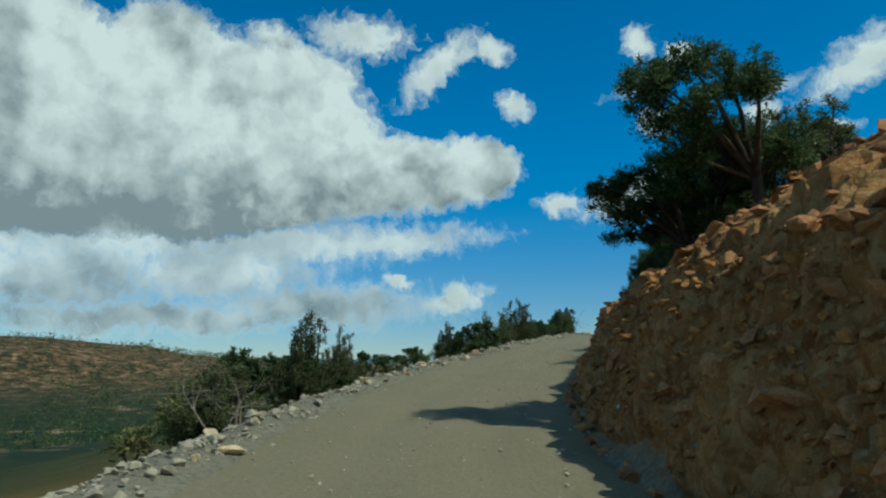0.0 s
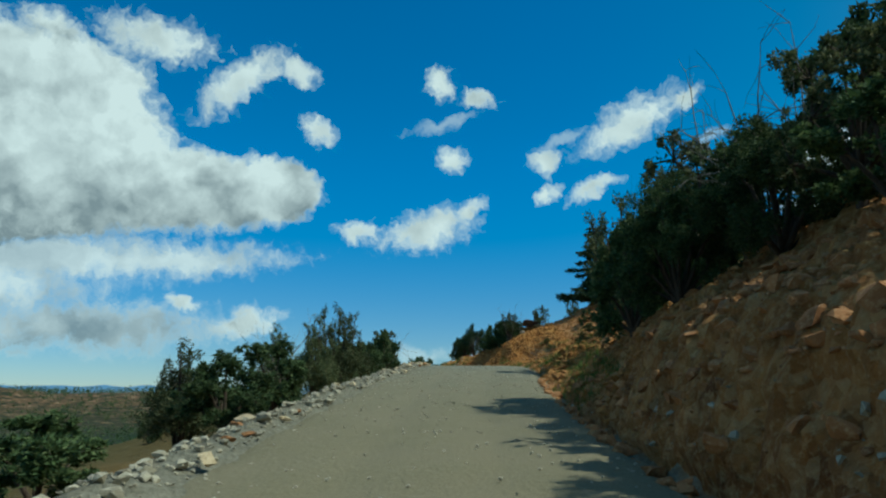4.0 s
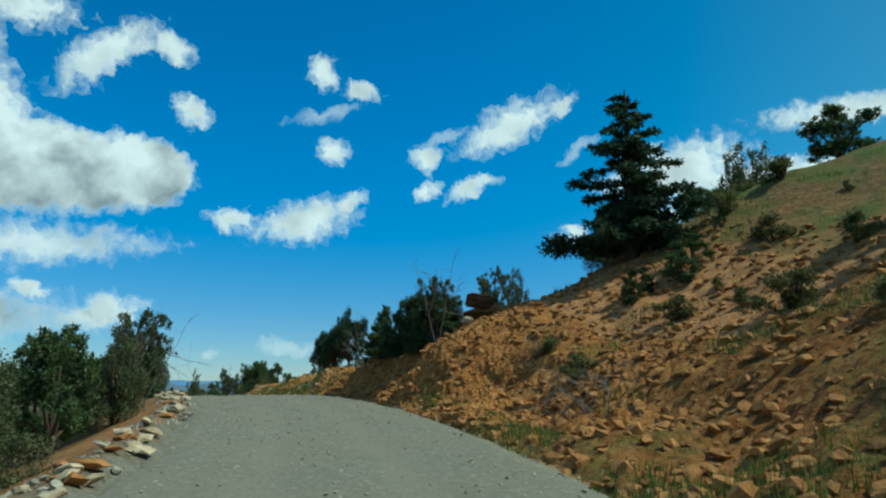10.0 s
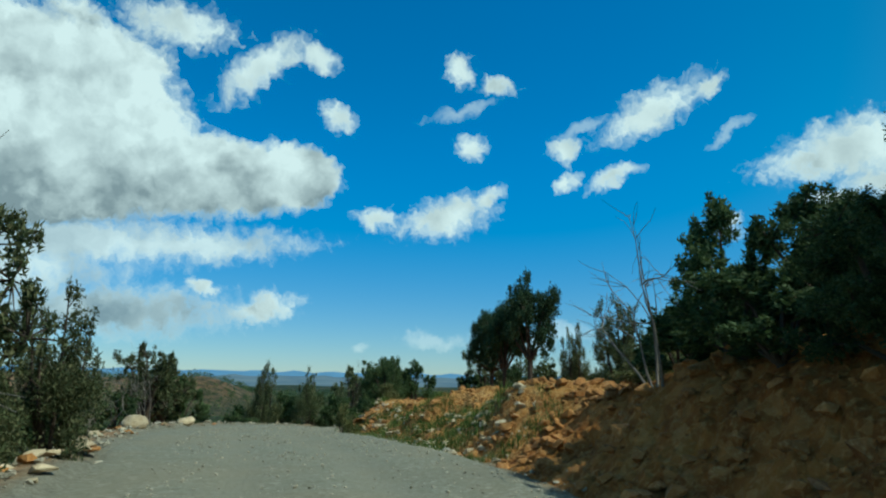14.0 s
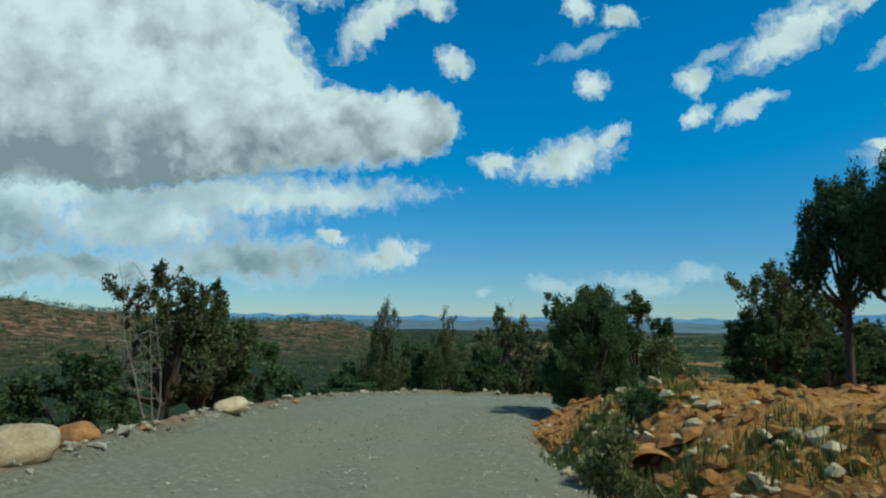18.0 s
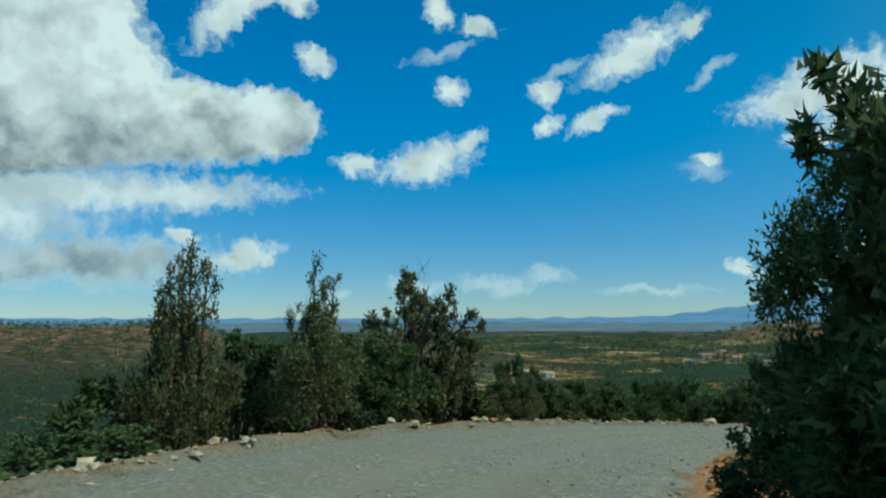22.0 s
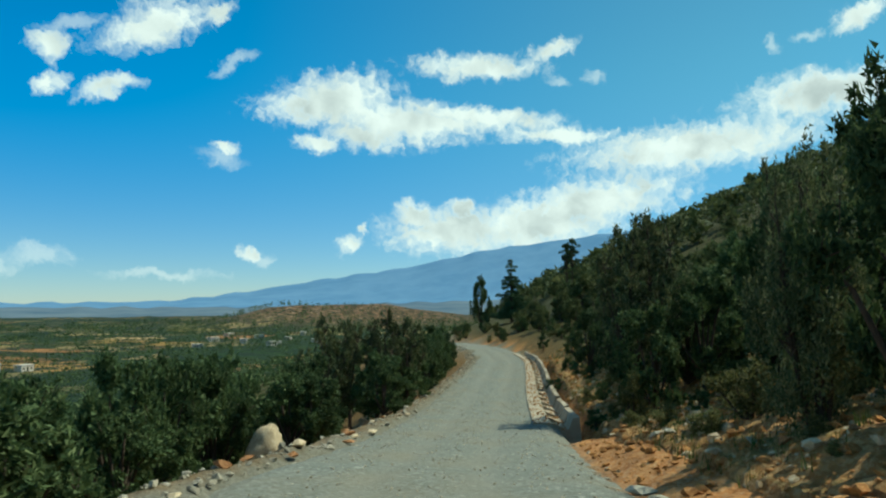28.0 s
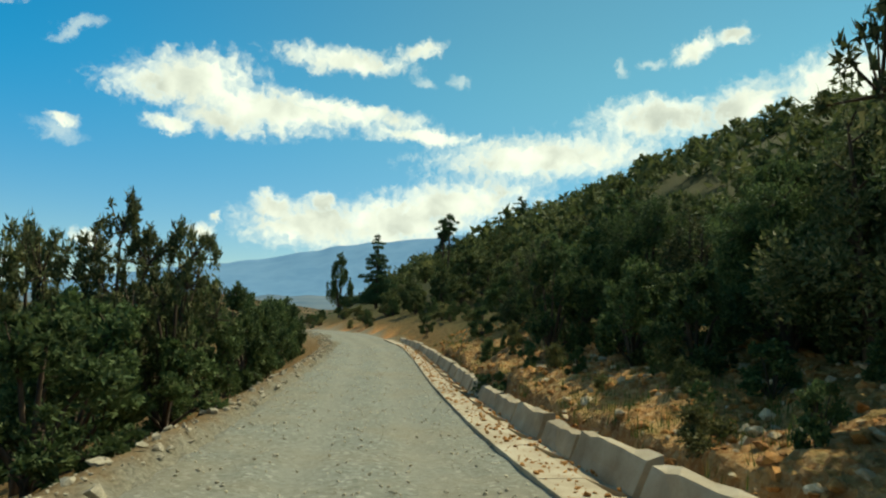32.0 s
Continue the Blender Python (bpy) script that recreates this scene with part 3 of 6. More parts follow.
def ground_height(x, y, zones=False):
    x, y = np.ravel(x).astype(float), np.ravel(y).astype(float)
    t, u, z = near_road(x, y)
    left, right = edges(t)
    a, b = u - right, -u - left
    # cut bank and hillside above the road
    bank = table(t, "-20:2.8 0:2.7 1.5:2.1 3:1.4 6:1.25 7.5:1.25 9:1.1 11:0.85 12.8:0.75 13.3:0.9 13.7:1.2 14.1:1.5 14.6:1.5 16:1.0 18:0.8 20.5:0.8 22:0.4 24:0.25 27:0.4 30:0.55 34:0.6 38:0.9 60:1.2")
    wide = table(t, "-20:2.1 1:1.8 3:1.0 6:1.05 7:1.9 8:3.2 12:3.6 13.2:3.6 14:2.2 15:2.3 18:2.2 21:1.8 24:2.6 30:3.6 60:3.6")
    steep = table(t, "-20:.66 1:.64 3:.64 5:.60 6.5:.53 8:.46 9:.45 13:.49 14.4:.46 15.5:.29 17:.10 20:.02 22:.06 25:.13 28:.14 31:.16 36:.24 60:.38")
    ragged = grain(x, y, 2.4, 3, 3) * 0.8
    rise = bank * smooth(0.15, 1, a / wide + ragged * 0.35 * (a > 0.1))
    foot = table(t, "0:12 25:12 29:6.5 60:6.5")
    rise = rise + steep * np.clip(a - wide * 0.8, 0, foot) + table(t, "0:.40 26:.40 31:.46 60:.48") * np.clip(a - wide * 0.8 - foot, 0, None)
    rise = np.where(rise > 30, 30 + 45 * (1 - np.exp(-(rise - 30) / 45)), rise)
    rise = rise - 0.16 * np.exp(-((a - 0.35) / 0.3) ** 2)
    rise = rise + (0.30 * ragged + 0.12 * grain(x, y, 0.9, 5, 2)) * smooth(0.3, 1.5, a)
    rise = rise + 1.3 * grain(x, y, 16, 12, 2) * smooth(7, 18, a)
    # bed of the concrete channel
    rise = rise - 0.75 * smooth(31.9, 32.3, t) * (1 - smooth(41, 42, t)) * smooth(-0.05, 0.1, a) * (1 - smooth(1.1, 1.5, a))
    # slope below the road
    drop = 0.17 * np.exp(-((b - 0.35) / 0.35) ** 2) * (0.8 + 0.7 * grain(x, y, 1.1, 6, 2))
    drop = drop - 0.42 * np.clip(b - 0.7, 0, 9) - 0.20 * np.clip(b - 9.7, 0, 60) - 0.09 * np.clip(b - 70, 0, 160)
    drop = drop + 0.5 * grain(x, y, 5, 7, 3) * smooth(1, 5, b)
    h = np.where(a > 0, rise, np.where(b > 0, drop, -0.07)) + z
    # valley floor and hills beyond
    d = np.hypot(x - 20, y - 60)
    az = np.degrees(np.arctan2(x - 20, y - 60))
    floor = -33 + 2.5 * wave(x, y, 260, 8)
    ridge = (30 * smooth(3, -4, az) + 28 * smooth(-12, -36, az)) * np.exp(-((d - 900) / 260) ** 2) * (1 + 0.16 * wave(x, y, 170, 9) + 0.07 * wave(x, y, 60, 10))
    ridge = ridge + 33 * np.exp(-((az - 50) / 7.5) ** 2) * np.exp(-((d - 1250) / 230) ** 2) * (1 + 0.2 * wave(x, y, 120, 11))
    ridge = ridge + 20 * np.exp(-((az - 42) / 3.5) ** 2) * np.exp(-((d - 1150) / 170) ** 2) * (1 + 0.2 * wave(x, y, 120, 13))
    ridge = ridge + 16 * np.exp(-((az - 12) / 9) ** 2) * np.exp(-((d - 620) / 150) ** 2)
    valley = np.where(b > 0, np.maximum(h, floor), h)
    h = np.where(b > 0, valley * (1 - smooth(120, 260, b)) + floor * smooth(120, 260, b) + ridge * smooth(150, 350, b), h)
    if not zones:
        return h
    soil = np.clip(smooth(-0.1, 0.4, a) * (1 - smooth(7.5, 14, a)) * (1 - 0.8 * smooth(26, 29, t) * smooth(3.0, 4.5, a)) + 0.35 * smooth(3, 12, a) * (1 - smooth(26, 30, t)), 0, 1) * (1 - 0.75 * smooth(35, 37.5, t) * smooth(0.8, 1.6, a))
    soil = np.where(b > 0, 0.35 * (1 - smooth(2, 30, b)), soil)
    grass = 0.9 * smooth(7.5, 12, a) * smooth(5, 8, t) * (1 - smooth(14, 17, t)) + smooth(0.1, 0.6, a) * (1 - smooth(1.0, 2.2, a)) * smooth(4, 7, t) * (1 - smooth(17, 18, t)) * 0.6
    grass = grass + smooth(0.3, 0.8, a) * (1 - smooth(1.2, 2, a)) * smooth(17, 18, t) * (1 - smooth(20, 21, t))
    stone = np.where(a > 0, 1 - smooth(0.0, 0.5, a), np.where(b > 0, 1 - smooth(0.5, 1.3, b), 1.0))
    hilly = np.clip(ridge / 22, 0, 1)
    tilled = smooth(4, 12, az) * (1 - smooth(56, 64, az)) * smooth(180, 260, d) * (1 - 0.6 * smooth(800, 1100, d))
    soil = np.where((b > 0.3) & (b < 2.2), np.maximum(soil, 0.85 * smooth(10, 13, t) * (1 - smooth(28, 31, t))), soil)
    stone = np.where((b > 0.25) & (t > 11), stone * 0.35, stone)
    return h, np.c_[soil, np.clip(grass, 0, 1), stone], np.c_[smooth(25, 90, b), hilly, tilled]


def height(x, y):
    return float(ground_height([x], [y])[0])


def stretch(lo, hi, cell, out, grow=1.09):
    mid = list(np.arange(lo, hi, cell))
    step, up, v = cell, [], hi
    while v < out:
        up.append(v)
        step *= grow
        v += step
    step, down, v = cell, [], lo
    while v > -out:
        step *= grow
        v -= step
        down.append(v)
    return np.array(down[::-1] + mid + up)


def build_ground():
    gx, gy = stretch(-10, 64, 0.42, 4700), stretch(-6, 134, 0.42, 4700)
    X, Y = np.meshgrid(gx, gy)
    h, zone, far = ground_height(X, Y, True)
    ob = mesh_object("ground", np.c_[X.ravel(), Y.ravel(), h], grid_faces(len(gy), len(gx)), GROUND, True)
    paint(ob, "zone", zone), paint(ob, "far", far)
    return tagged(ob, "red-brown stony hillside falling to a wide scrubby valley", "ground", kind="structure")


build_ground()


def build_road():
    keep = (PAR > -9) & (PAR < 47)
    line, par, ahead = LINE[keep], PAR[keep], AHEAD[keep]
    s = np.arange(0, len(line) - 1, 0.7)
    k, f = s.astype(int), (s % 1)[:, None]
    c, d = line[k] * (1 - f) + line[k + 1] * f, ahead[k] * (1 - f) + ahead[k + 1] * f
    t = par[k] * (1 - f[:, 0]) + par[k + 1] * f[:, 0]
    left, right = edges(t)
    cols = 28
    q = np.linspace(0, 1, cols)
    u = -left[:, None] - 0.35 + q[None] * (left + right + 0.7)[:, None]
    x, y = c[:, 0:1] + u * d[:, 1:2], c[:, 1:2] - u * d[:, 0:1]
    mid = (right - left)[:, None] / 2
    rut = np.exp(-((np.abs(u - mid * 0.6) - 0.75) / 0.32) ** 2)
    edge = smooth(0.0, 0.09, q) * smooth(1, 0.91, q)
    z = c[:, 2:3] - 0.035 * rut + 0.03 * wave(x, y, 1.3, 21) + 0.02 * wave(x, y, 0.4, 22) - 0.14 * (1 - edge[None]) + 0 * u
    ob = mesh_object("road", np.c_[x.ravel(), y.ravel(), z.ravel()], grid_faces(len(s), cols), ROAD, True)
    early = (1 - 0.50 * smooth(5, 12, t) - 0.42 * smooth(21, 26, t))[:, None] + 0 * u
    paint(ob, "wear", np.c_[(rut * (1 - 0.25 * smooth(22, 27, t))[:, None] * (0.75 + 0.25 * wave(x, y, 5, 23))).ravel() * 0.9, early.ravel() * 0.75 + 0.1, 0 * rut.ravel()])
    return tagged(ob, "narrow unpaved mountain road of pale compacted gravel", "road", kind="structure")


build_road()


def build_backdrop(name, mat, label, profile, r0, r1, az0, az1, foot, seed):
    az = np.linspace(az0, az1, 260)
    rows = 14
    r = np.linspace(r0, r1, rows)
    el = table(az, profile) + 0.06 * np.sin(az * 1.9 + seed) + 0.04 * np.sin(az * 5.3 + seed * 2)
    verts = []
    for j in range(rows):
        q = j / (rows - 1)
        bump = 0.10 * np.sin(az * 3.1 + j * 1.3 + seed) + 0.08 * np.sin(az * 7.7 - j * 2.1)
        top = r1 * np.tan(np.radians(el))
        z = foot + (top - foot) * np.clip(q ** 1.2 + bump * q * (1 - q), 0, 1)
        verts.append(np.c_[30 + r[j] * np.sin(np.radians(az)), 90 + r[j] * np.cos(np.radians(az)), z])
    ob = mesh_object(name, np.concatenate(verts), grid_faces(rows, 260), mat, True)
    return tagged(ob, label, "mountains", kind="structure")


# both backdrops carry their haze in the material, not in the air
build_backdrop("backdrop_mountains", FAR_HAZE_BLUE, "long mountain range on the horizon, blue haze painted into its colour",
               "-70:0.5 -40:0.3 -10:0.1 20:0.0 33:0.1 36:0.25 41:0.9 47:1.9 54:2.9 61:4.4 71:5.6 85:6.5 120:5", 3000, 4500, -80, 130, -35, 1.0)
build_backdrop("backdrop_plateau", FAR_HAZE_PLAIN, "plain and low plateaus far across the valley, blue-green haze painted in",
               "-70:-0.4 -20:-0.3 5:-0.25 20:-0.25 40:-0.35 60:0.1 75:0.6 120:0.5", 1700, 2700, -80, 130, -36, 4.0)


# ---------------------------------------------------------------- broken rock and earth of the road cuts
def cut_bank(name, label, t0, t1, reach, rugged, coarse, mat, seed, start=0.25, swell=0.22):
    keep = (PAR > t0) & (PAR < t1)
    line, ahead = LINE[keep], AHEAD[keep]
    s = np.arange(0, len(line) - 1, 0.2)
    k, f = s.astype(int), (s % 1)[:, None]
    c, d, t = line[k] * (1 - f) + line[k + 1] * f, ahead[k] * (1 - f) + ahead[k + 1] * f, PAR[keep][k]
    cols = 66
    q = np.linspace(0, 1, cols)
    a = start + reach * q ** 1.25
    u = edges(t)[1][:, None] + a[None]
    x, y = c[:, 0:1] + u * d[:, 1:2], c[:, 1:2] - u * d[:, 0:1]
    h = ground_height(x, y).reshape(x.shape)
    across = np.gradient(h, axis=1) / np.gradient(u, axis=1)
    flat = 1 / np.sqrt(1 + across ** 2)
    # stretch the pattern up the face
    run = np.cumsum(np.hypot(np.gradient(h, axis=1), np.gradient(u, axis=1)), axis=1)
    sx = s[:, None] * STEP + 0 * u
    warp = 0.25 * grain(sx, run, 0.8, seed + 5, 2)
    strata = 0.35 * sx
    v1, e1 = blocks(sx + warp, (run + strata) * 1.7 + warp, 0.62, seed)
    v2, e2 = blocks(sx - warp, run * 1.3 + strata, 0.24, seed + 9)
    lumps = 0.5 * (grain(sx, run, 1.3, seed + 3, 4) + 1)
    relief = coarse * 0.5 * (v1 + 1) * smooth(0, 0.10, e1) * 0.30 + 0.5 * (v2 + 1) * smooth(0, 0.2, e2) * 0.10 + swell * lumps
    fade = (smooth(0, 0.06, q) * smooth(1, 0.72, q))[None] * (smooth(0, 3, sx) * smooth(sx.max(), sx.max() - 3, sx))
    relief = relief * rugged * fade
    out = across * flat * relief
    x, y = x - out * d[:, 1:2], y + out * d[:, 0:1]
    z = h + flat * relief + 0.02 - 0.12 * (1 - smooth(0, 0.15, fade))
    ob = mesh_object(name, np.c_[x.ravel(), y.ravel(), z.ravel()], grid_faces(len(s), cols), mat)
    return tagged(ob, label, "bank", kind="structure")


def mat_bank(name, dark, mid, light, dust, grass):
    m, n, l, b = material(name, 0.95, 0.12)
    p = place_vec(n)
    big, fine = noise_node(n, l, 1.1, 6, 0.65, p), noise_node(n, l, 13, 5, 0.72, p)
    cells = n.new("ShaderNodeTexVoronoi")
    cells.inputs["Scale"].default_value = 7.5
    l.new(p, cells.inputs["Vector"])
    col = ramp_node(n, l, big, (0.32, dark), (0.5, mid), (0.68, light))
    col = mix_node(n, l, 0.35, col, ramp_node(n, l, cells.outputs["Color"], (0.2, dark), (0.55, mid), (0.85, dust)))
    col = mix_node(n, l, ramp_node(n, l, fine, (0.5, (0, 0, 0)), (0.72, (0.75, 0.75, 0.75))), col, dust)
    up = n.new("ShaderNodeSeparateXYZ")
    l.new(n.new("ShaderNodeNewGeometry").outputs["Normal"], up.inputs[0])
    turf = n.new("ShaderNodeMath")
    turf.operation = "MULTIPLY"
    l.new(ramp_node(n, l, up.outputs[2], (0.72, (0, 0, 0)), (0.92, (1, 1, 1))), turf.inputs[0])
    l.new(ramp_node(n, l, noise_node(n, l, 0.7, 4, 0.6, p), (0.44, (0, 0, 0)), (0.56, (grass, grass, grass))), turf.inputs[1])
    col = mix_node(n, l, turf.outputs[0], col, ramp_node(n, l, fine, (0.3, (0.06, 0.075, 0.012)), (0.7, (0.17, 0.165, 0.04))))
    l.new(col, b.inputs["Base Color"])
    rough = n.new("ShaderNodeMath")
    rough.operation = "MULTIPLY_ADD"
    l.new(cells.outputs["Distance"], rough.inputs[0]), l.new(fine, rough.inputs[2])
    rough.inputs[1].default_value = -0.6
    bump_node(n, l, b, rough.outputs[0], 0.9, 0.12)
    return m


BANK_DARK = mat_bank("dark_red_broken_rock", (0.13, 0.048, 0.015), (0.38, 0.160, 0.046), (0.54, 0.285, 0.095), (0.57, 0.37, 0.17), 0.35)
BANK_ORANGE = mat_bank("orange_earth_and_rubble", (0.15, 0.052, 0.012), (0.37, 0.140, 0.030), (0.52, 0.245, 0.062), (0.55, 0.31, 0.11), 0.15)
BANK_GRASSY = mat_bank("orange_rubble_with_turf", (0.095, 0.034, 0.009), (0.27, 0.105, 0.024), (0.40, 0.180, 0.047), (0.44, 0.24, 0.08), 0.60)
BANK_MOUND = mat_bank("pale_orange_earth", (0.19, 0.074, 0.017), (0.44, 0.185, 0.045), (0.56, 0.29, 0.085), (0.60, 0.40, 0.16), 0.18)
BANK_BROWN = mat_bank("brown_earth_and_rubble", (0.15, 0.062, 0.020), (0.40, 0.195, 0.064), (0.57, 0.33, 0.12), (0.62, 0.45, 0.23), 0.45)
cut_bank("cut_bank_lower", "steep cut bank of dark red-brown broken rock", -4, 7.5, 6.0, 0.95, 0.5, BANK_DARK, 50)
cut_bank("cut_bank_middle", "sloping cut bank of orange rubble with grass patches", 6.9, 12.4, 11.5, 0.5, 0.15, BANK_GRASSY, 60, swell=0.10)
cut_bank("cut_bank_crest", "cut bank of red earth under overhanging bushes", 11.9, 16.9, 5.0, 0.6, 0.5, BANK_ORANGE, 70)
cut_bank("earth_mound", "low mound of orange earth and rubble beside the road", 16.4, 22.0, 3.6, 0.6, 0.2, BANK_MOUND, 80)
cut_bank("bank_below_wood", "low brown earth bank strewn with rubble under the wood", 22.6, 39, 6.0, 0.55, 0.3, BANK_BROWN, 90, 1.5)


def skin():
    """Ray targets of ground and banks, to set things on what is really there."""
    from mathutils.bvhtree import BVHTree
    trees = []
    for ob in scene.objects:
        if ob.type == "MESH" and ob.name.startswith(("cut_bank", "earth_mound", "bank_below")):
            me = ob.data
            co = np.empty(len(me.vertices) * 3, np.float32)
            me.vertices.foreach_get("co", co)
            trees.append(BVHTree.FromPolygons([tuple(c) for c in co.reshape(-1, 3).tolist()], [tuple(p.vertices) for p in me.polygons]))
    return trees


SKIN = skin()


def top_height(x, y):
    """Height of the uppermost surface, banks included."""
    z = ground_height(x, y)
    for k, (px, py) in enumerate(zip(np.ravel(x), np.ravel(y))):
        for tree in SKIN:
            hit = tree.ray_cast(Vector((px, py, 200.0)), Vector((0, 0, -1)))
            if hit[0] is not None and hit[0].z > z[k]:
                z[k] = hit[0].z
    return z


# ---------------------------------------------------------------- trees
def limb(verts, faces, a, b, ra, rb, sides=6):
    a, b = np.array(a, float), np.array(b, float)
    d = b - a
    d /= np.linalg.norm(d) + 1e-9
    e = np.cross(d, (0.3, 0.9, 0.2))
    e /= np.linalg.norm(e)
    f = np.cross(d, e)
    k = len(verts)
    for p, r in ((a, ra), (b, rb)):
        for s in range(sides):
            w = 6.2832 * s / sides
            verts.append(p + r * (math.cos(w) * e + math.sin(w) * f))
    for s in range(sides):
        faces.append((k + s, k + (s + 1) % sides, k + sides + (s + 1) % sides, k + sides + s))


def branch(verts, faces, tips, r, a, way, length, radius, depth):
    """A crooked branch that forks; the ends are kept as places for foliage."""
    p, n = np.array(a, float), 3
    way = np.array(way, float)
    for k in range(n):
        way = way + r.normal(0, 0.16, 3)
        way /= np.linalg.norm(way)
        q = p + way * length / n
        limb(verts, faces, p, q, radius * (1 - 0.22 * k), radius * (1 - 0.22 * (k + 1)), 4 if depth else 5)
        p = q
        if depth > 0 and k > 0:
            for _ in range(2):
                side = way + r.normal(0, 0.75, 3)
                branch(verts, faces, tips, r, p, side / np.linalg.norm(side), length * 0.55, radius * 0.42, depth - 1)
    tips.append(p)


def foliage(r, centres, radii, count, size, out_bias=0.55, droop=0.0):
    """Small leaf sprays spread through ellipsoid clumps, denser towards their skins."""
    w = np.prod(radii, axis=1) ** 0.7
    pick = r.choice(len(centres), count, p=w / w.sum())
    v = r.normal(size=(count, 3))
    v /= np.linalg.norm(v, axis=1)[:, None]
    rad = np.minimum(r.uniform(0, 1, count) ** (1 - out_bias) * (1 + 0.16 * r.normal(size=count)), 1.18)
    c = centres[pick] + v * radii[pick] * rad[:, None]
    ax = v + r.normal(0, 0.7, (count, 3)) + (0, 0, 0.35 - droop)
    ax /= np.linalg.norm(ax, axis=1)[:, None]
    sd = np.cross(ax, r.normal(size=(count, 3)))
    sd /= np.linalg.norm(sd, axis=1)[:, None] + 1e-9
    s = size * r.uniform(0.55, 1.4, count)[:, None]
    tri = np.stack([c - ax * s * 0.8 - sd * s * 0.45, c - ax * s * 0.6 + sd * s * 0.55, c + ax * s * 1.2], 1)
    return tri.reshape(-1, 3), np.arange(count * 3).reshape(-1, 3)


def plant(kind, label, category, stem_mat, leaf_mat, stems, leaves):
    """An empty with a trunk part and a crown part."""
    e = new(kind)
    v, f = stems
    if len(f):
        child(mesh_object("trunk", np.array(v), np.array(f), stem_mat, True), e)
    if leaves is not None:
        child(mesh_object("crown", leaves[0], leaves[1], leaf_mat), e)
    return tagged(e, label, category)


def juniper(seed, count=2600, size=0.10, lean=0.0, lobes=9, low=0.14, fill=0.22, tuft=1.0):
    """A juniper, one metre high: crooked limbs that carry lobes of separate tufts, with gaps between them."""
    r = np.random.RandomState(seed)
    v, f, c, rad = [], [], [], []
    limb(v, f, (0, 0, -0.06), (0.05 * lean, 0, low * 0.9 + 0.05), 0.034, 0.026, 7)
    heart, girth = [], []
    for k in range(lobes):
        q = (k + r.uniform(0.1, 0.9)) / lobes
        w = 2.4 * k + r.uniform(-0.5, 0.5)
        zz = low + 0.06 + (0.80 - low) * q
        span = 0.34 * math.sqrt(max(0.06, 1 - ((zz - 0.40) / 0.60) ** 2))
        rr = span * r.uniform(0.55, 1.0) if k < lobes - 1 else 0.04
        p = np.array((rr * math.cos(w) + lean * zz, rr * math.sin(w), zz))
        limb(v, f, (0.05 * lean, 0, low * 0.8), p * (0.6, 0.6, 0.75) + (0, 0, 0.03), 0.018, 0.011, 5)
        limb(v, f, p * (0.6, 0.6, 0.75) + (0, 0, 0.03), p, 0.011, 0.005, 4)
        b = r.uniform(0.11, 0.18)
        heart.append(p), girth.append((b * 0.8, b * 0.8, b * 0.8))
        for _ in range(13):
            d = r.normal(size=3)
            d /= np.linalg.norm(d)
            tip = p + d * b * r.uniform(0.45, 1.12) + (0, 0, 0.02)
            g = r.uniform(0.026, 0.055) * tuft
            limb(v, f, p, tip, 0.005, 0.002, 3)
            c.append(tip), rad.append((g, g, g * r.uniform(0.9, 1.5)))
    outer = foliage(r, np.array(c), np.array(rad), int(count * (1 - fill)), size * 0.28, 0.45)
    inner = foliage(r, np.array(heart), np.array(girth), int(count * fill), size * 0.34, 0.3)
    return (v, f), (np.concatenate([outer[0], inner[0]]), np.concatenate([outer[1], inner[1] + len(outer[0])]))


def thuya(seed, count=2200, size=0.09, spires=6):
    """A ragged thuya: bushy below, above it spires with separate tufts and see-through gaps."""
    r = np.random.RandomState(seed)
    v, f, c, rad = [], [], [], []
    for k in range(spires):
        w, rr = 6.28 * k / spires + r.normal(0, 0.4), r.uniform(0.10, 0.24) if k else 0.03
        x, y = rr * math.cos(w), rr * math.sin(w)
        top = r.uniform(0.66, 0.92) if k else 0.95
        limb(v, f, (x * 0.2, y * 0.2, -0.06), (x * 0.8, y * 0.8, top * 0.45), 0.020, 0.013)
        limb(v, f, (x * 0.8, y * 0.8, top * 0.45), (x * 1.1, y * 1.1, top * 0.97), 0.012, 0.004)
        c.append((x * 1.1, y * 1.1, top * 0.97)), rad.append((0.035, 0.035, 0.06))
        n = 11
        for j in range(n):
            q = 0.30 + (top - 0.30) * j / (n - 1)
            s = 0.7 + 0.4 * q
            for _ in range(2 if q < 0.8 * top else 1):
                reach = 0.13 * (1.15 - q / (top + 0.1)) + 0.02
                g = r.uniform(0, 6.28)
                tip = (x * s + reach * math.cos(g), y * s + reach * math.sin(g), q + r.uniform(-0.01, 0.05))
                limb(v, f, (x * s, y * s, q - 0.04), tip, 0.005, 0.002, 4)
                b = r.uniform(0.034, 0.066) * (1.2 - 0.4 * q / top)
                c.append(tip), rad.append((b, b, b * 1.5))
    for k in range(26):
        w, q = r.uniform(0, 6.28), 0.36 * math.sqrt(r.uniform(0, 1))
        b = r.uniform(0.07, 0.125)
        c.append((q * math.cos(w), q * math.sin(w), r.uniform(0.08, 0.58 - 0.5 * q))), rad.append((b, b, b * 1.2))
    return (v, f), foliage(r, np.array(c), np.array(rad), count, size * 0.28, 0.45)


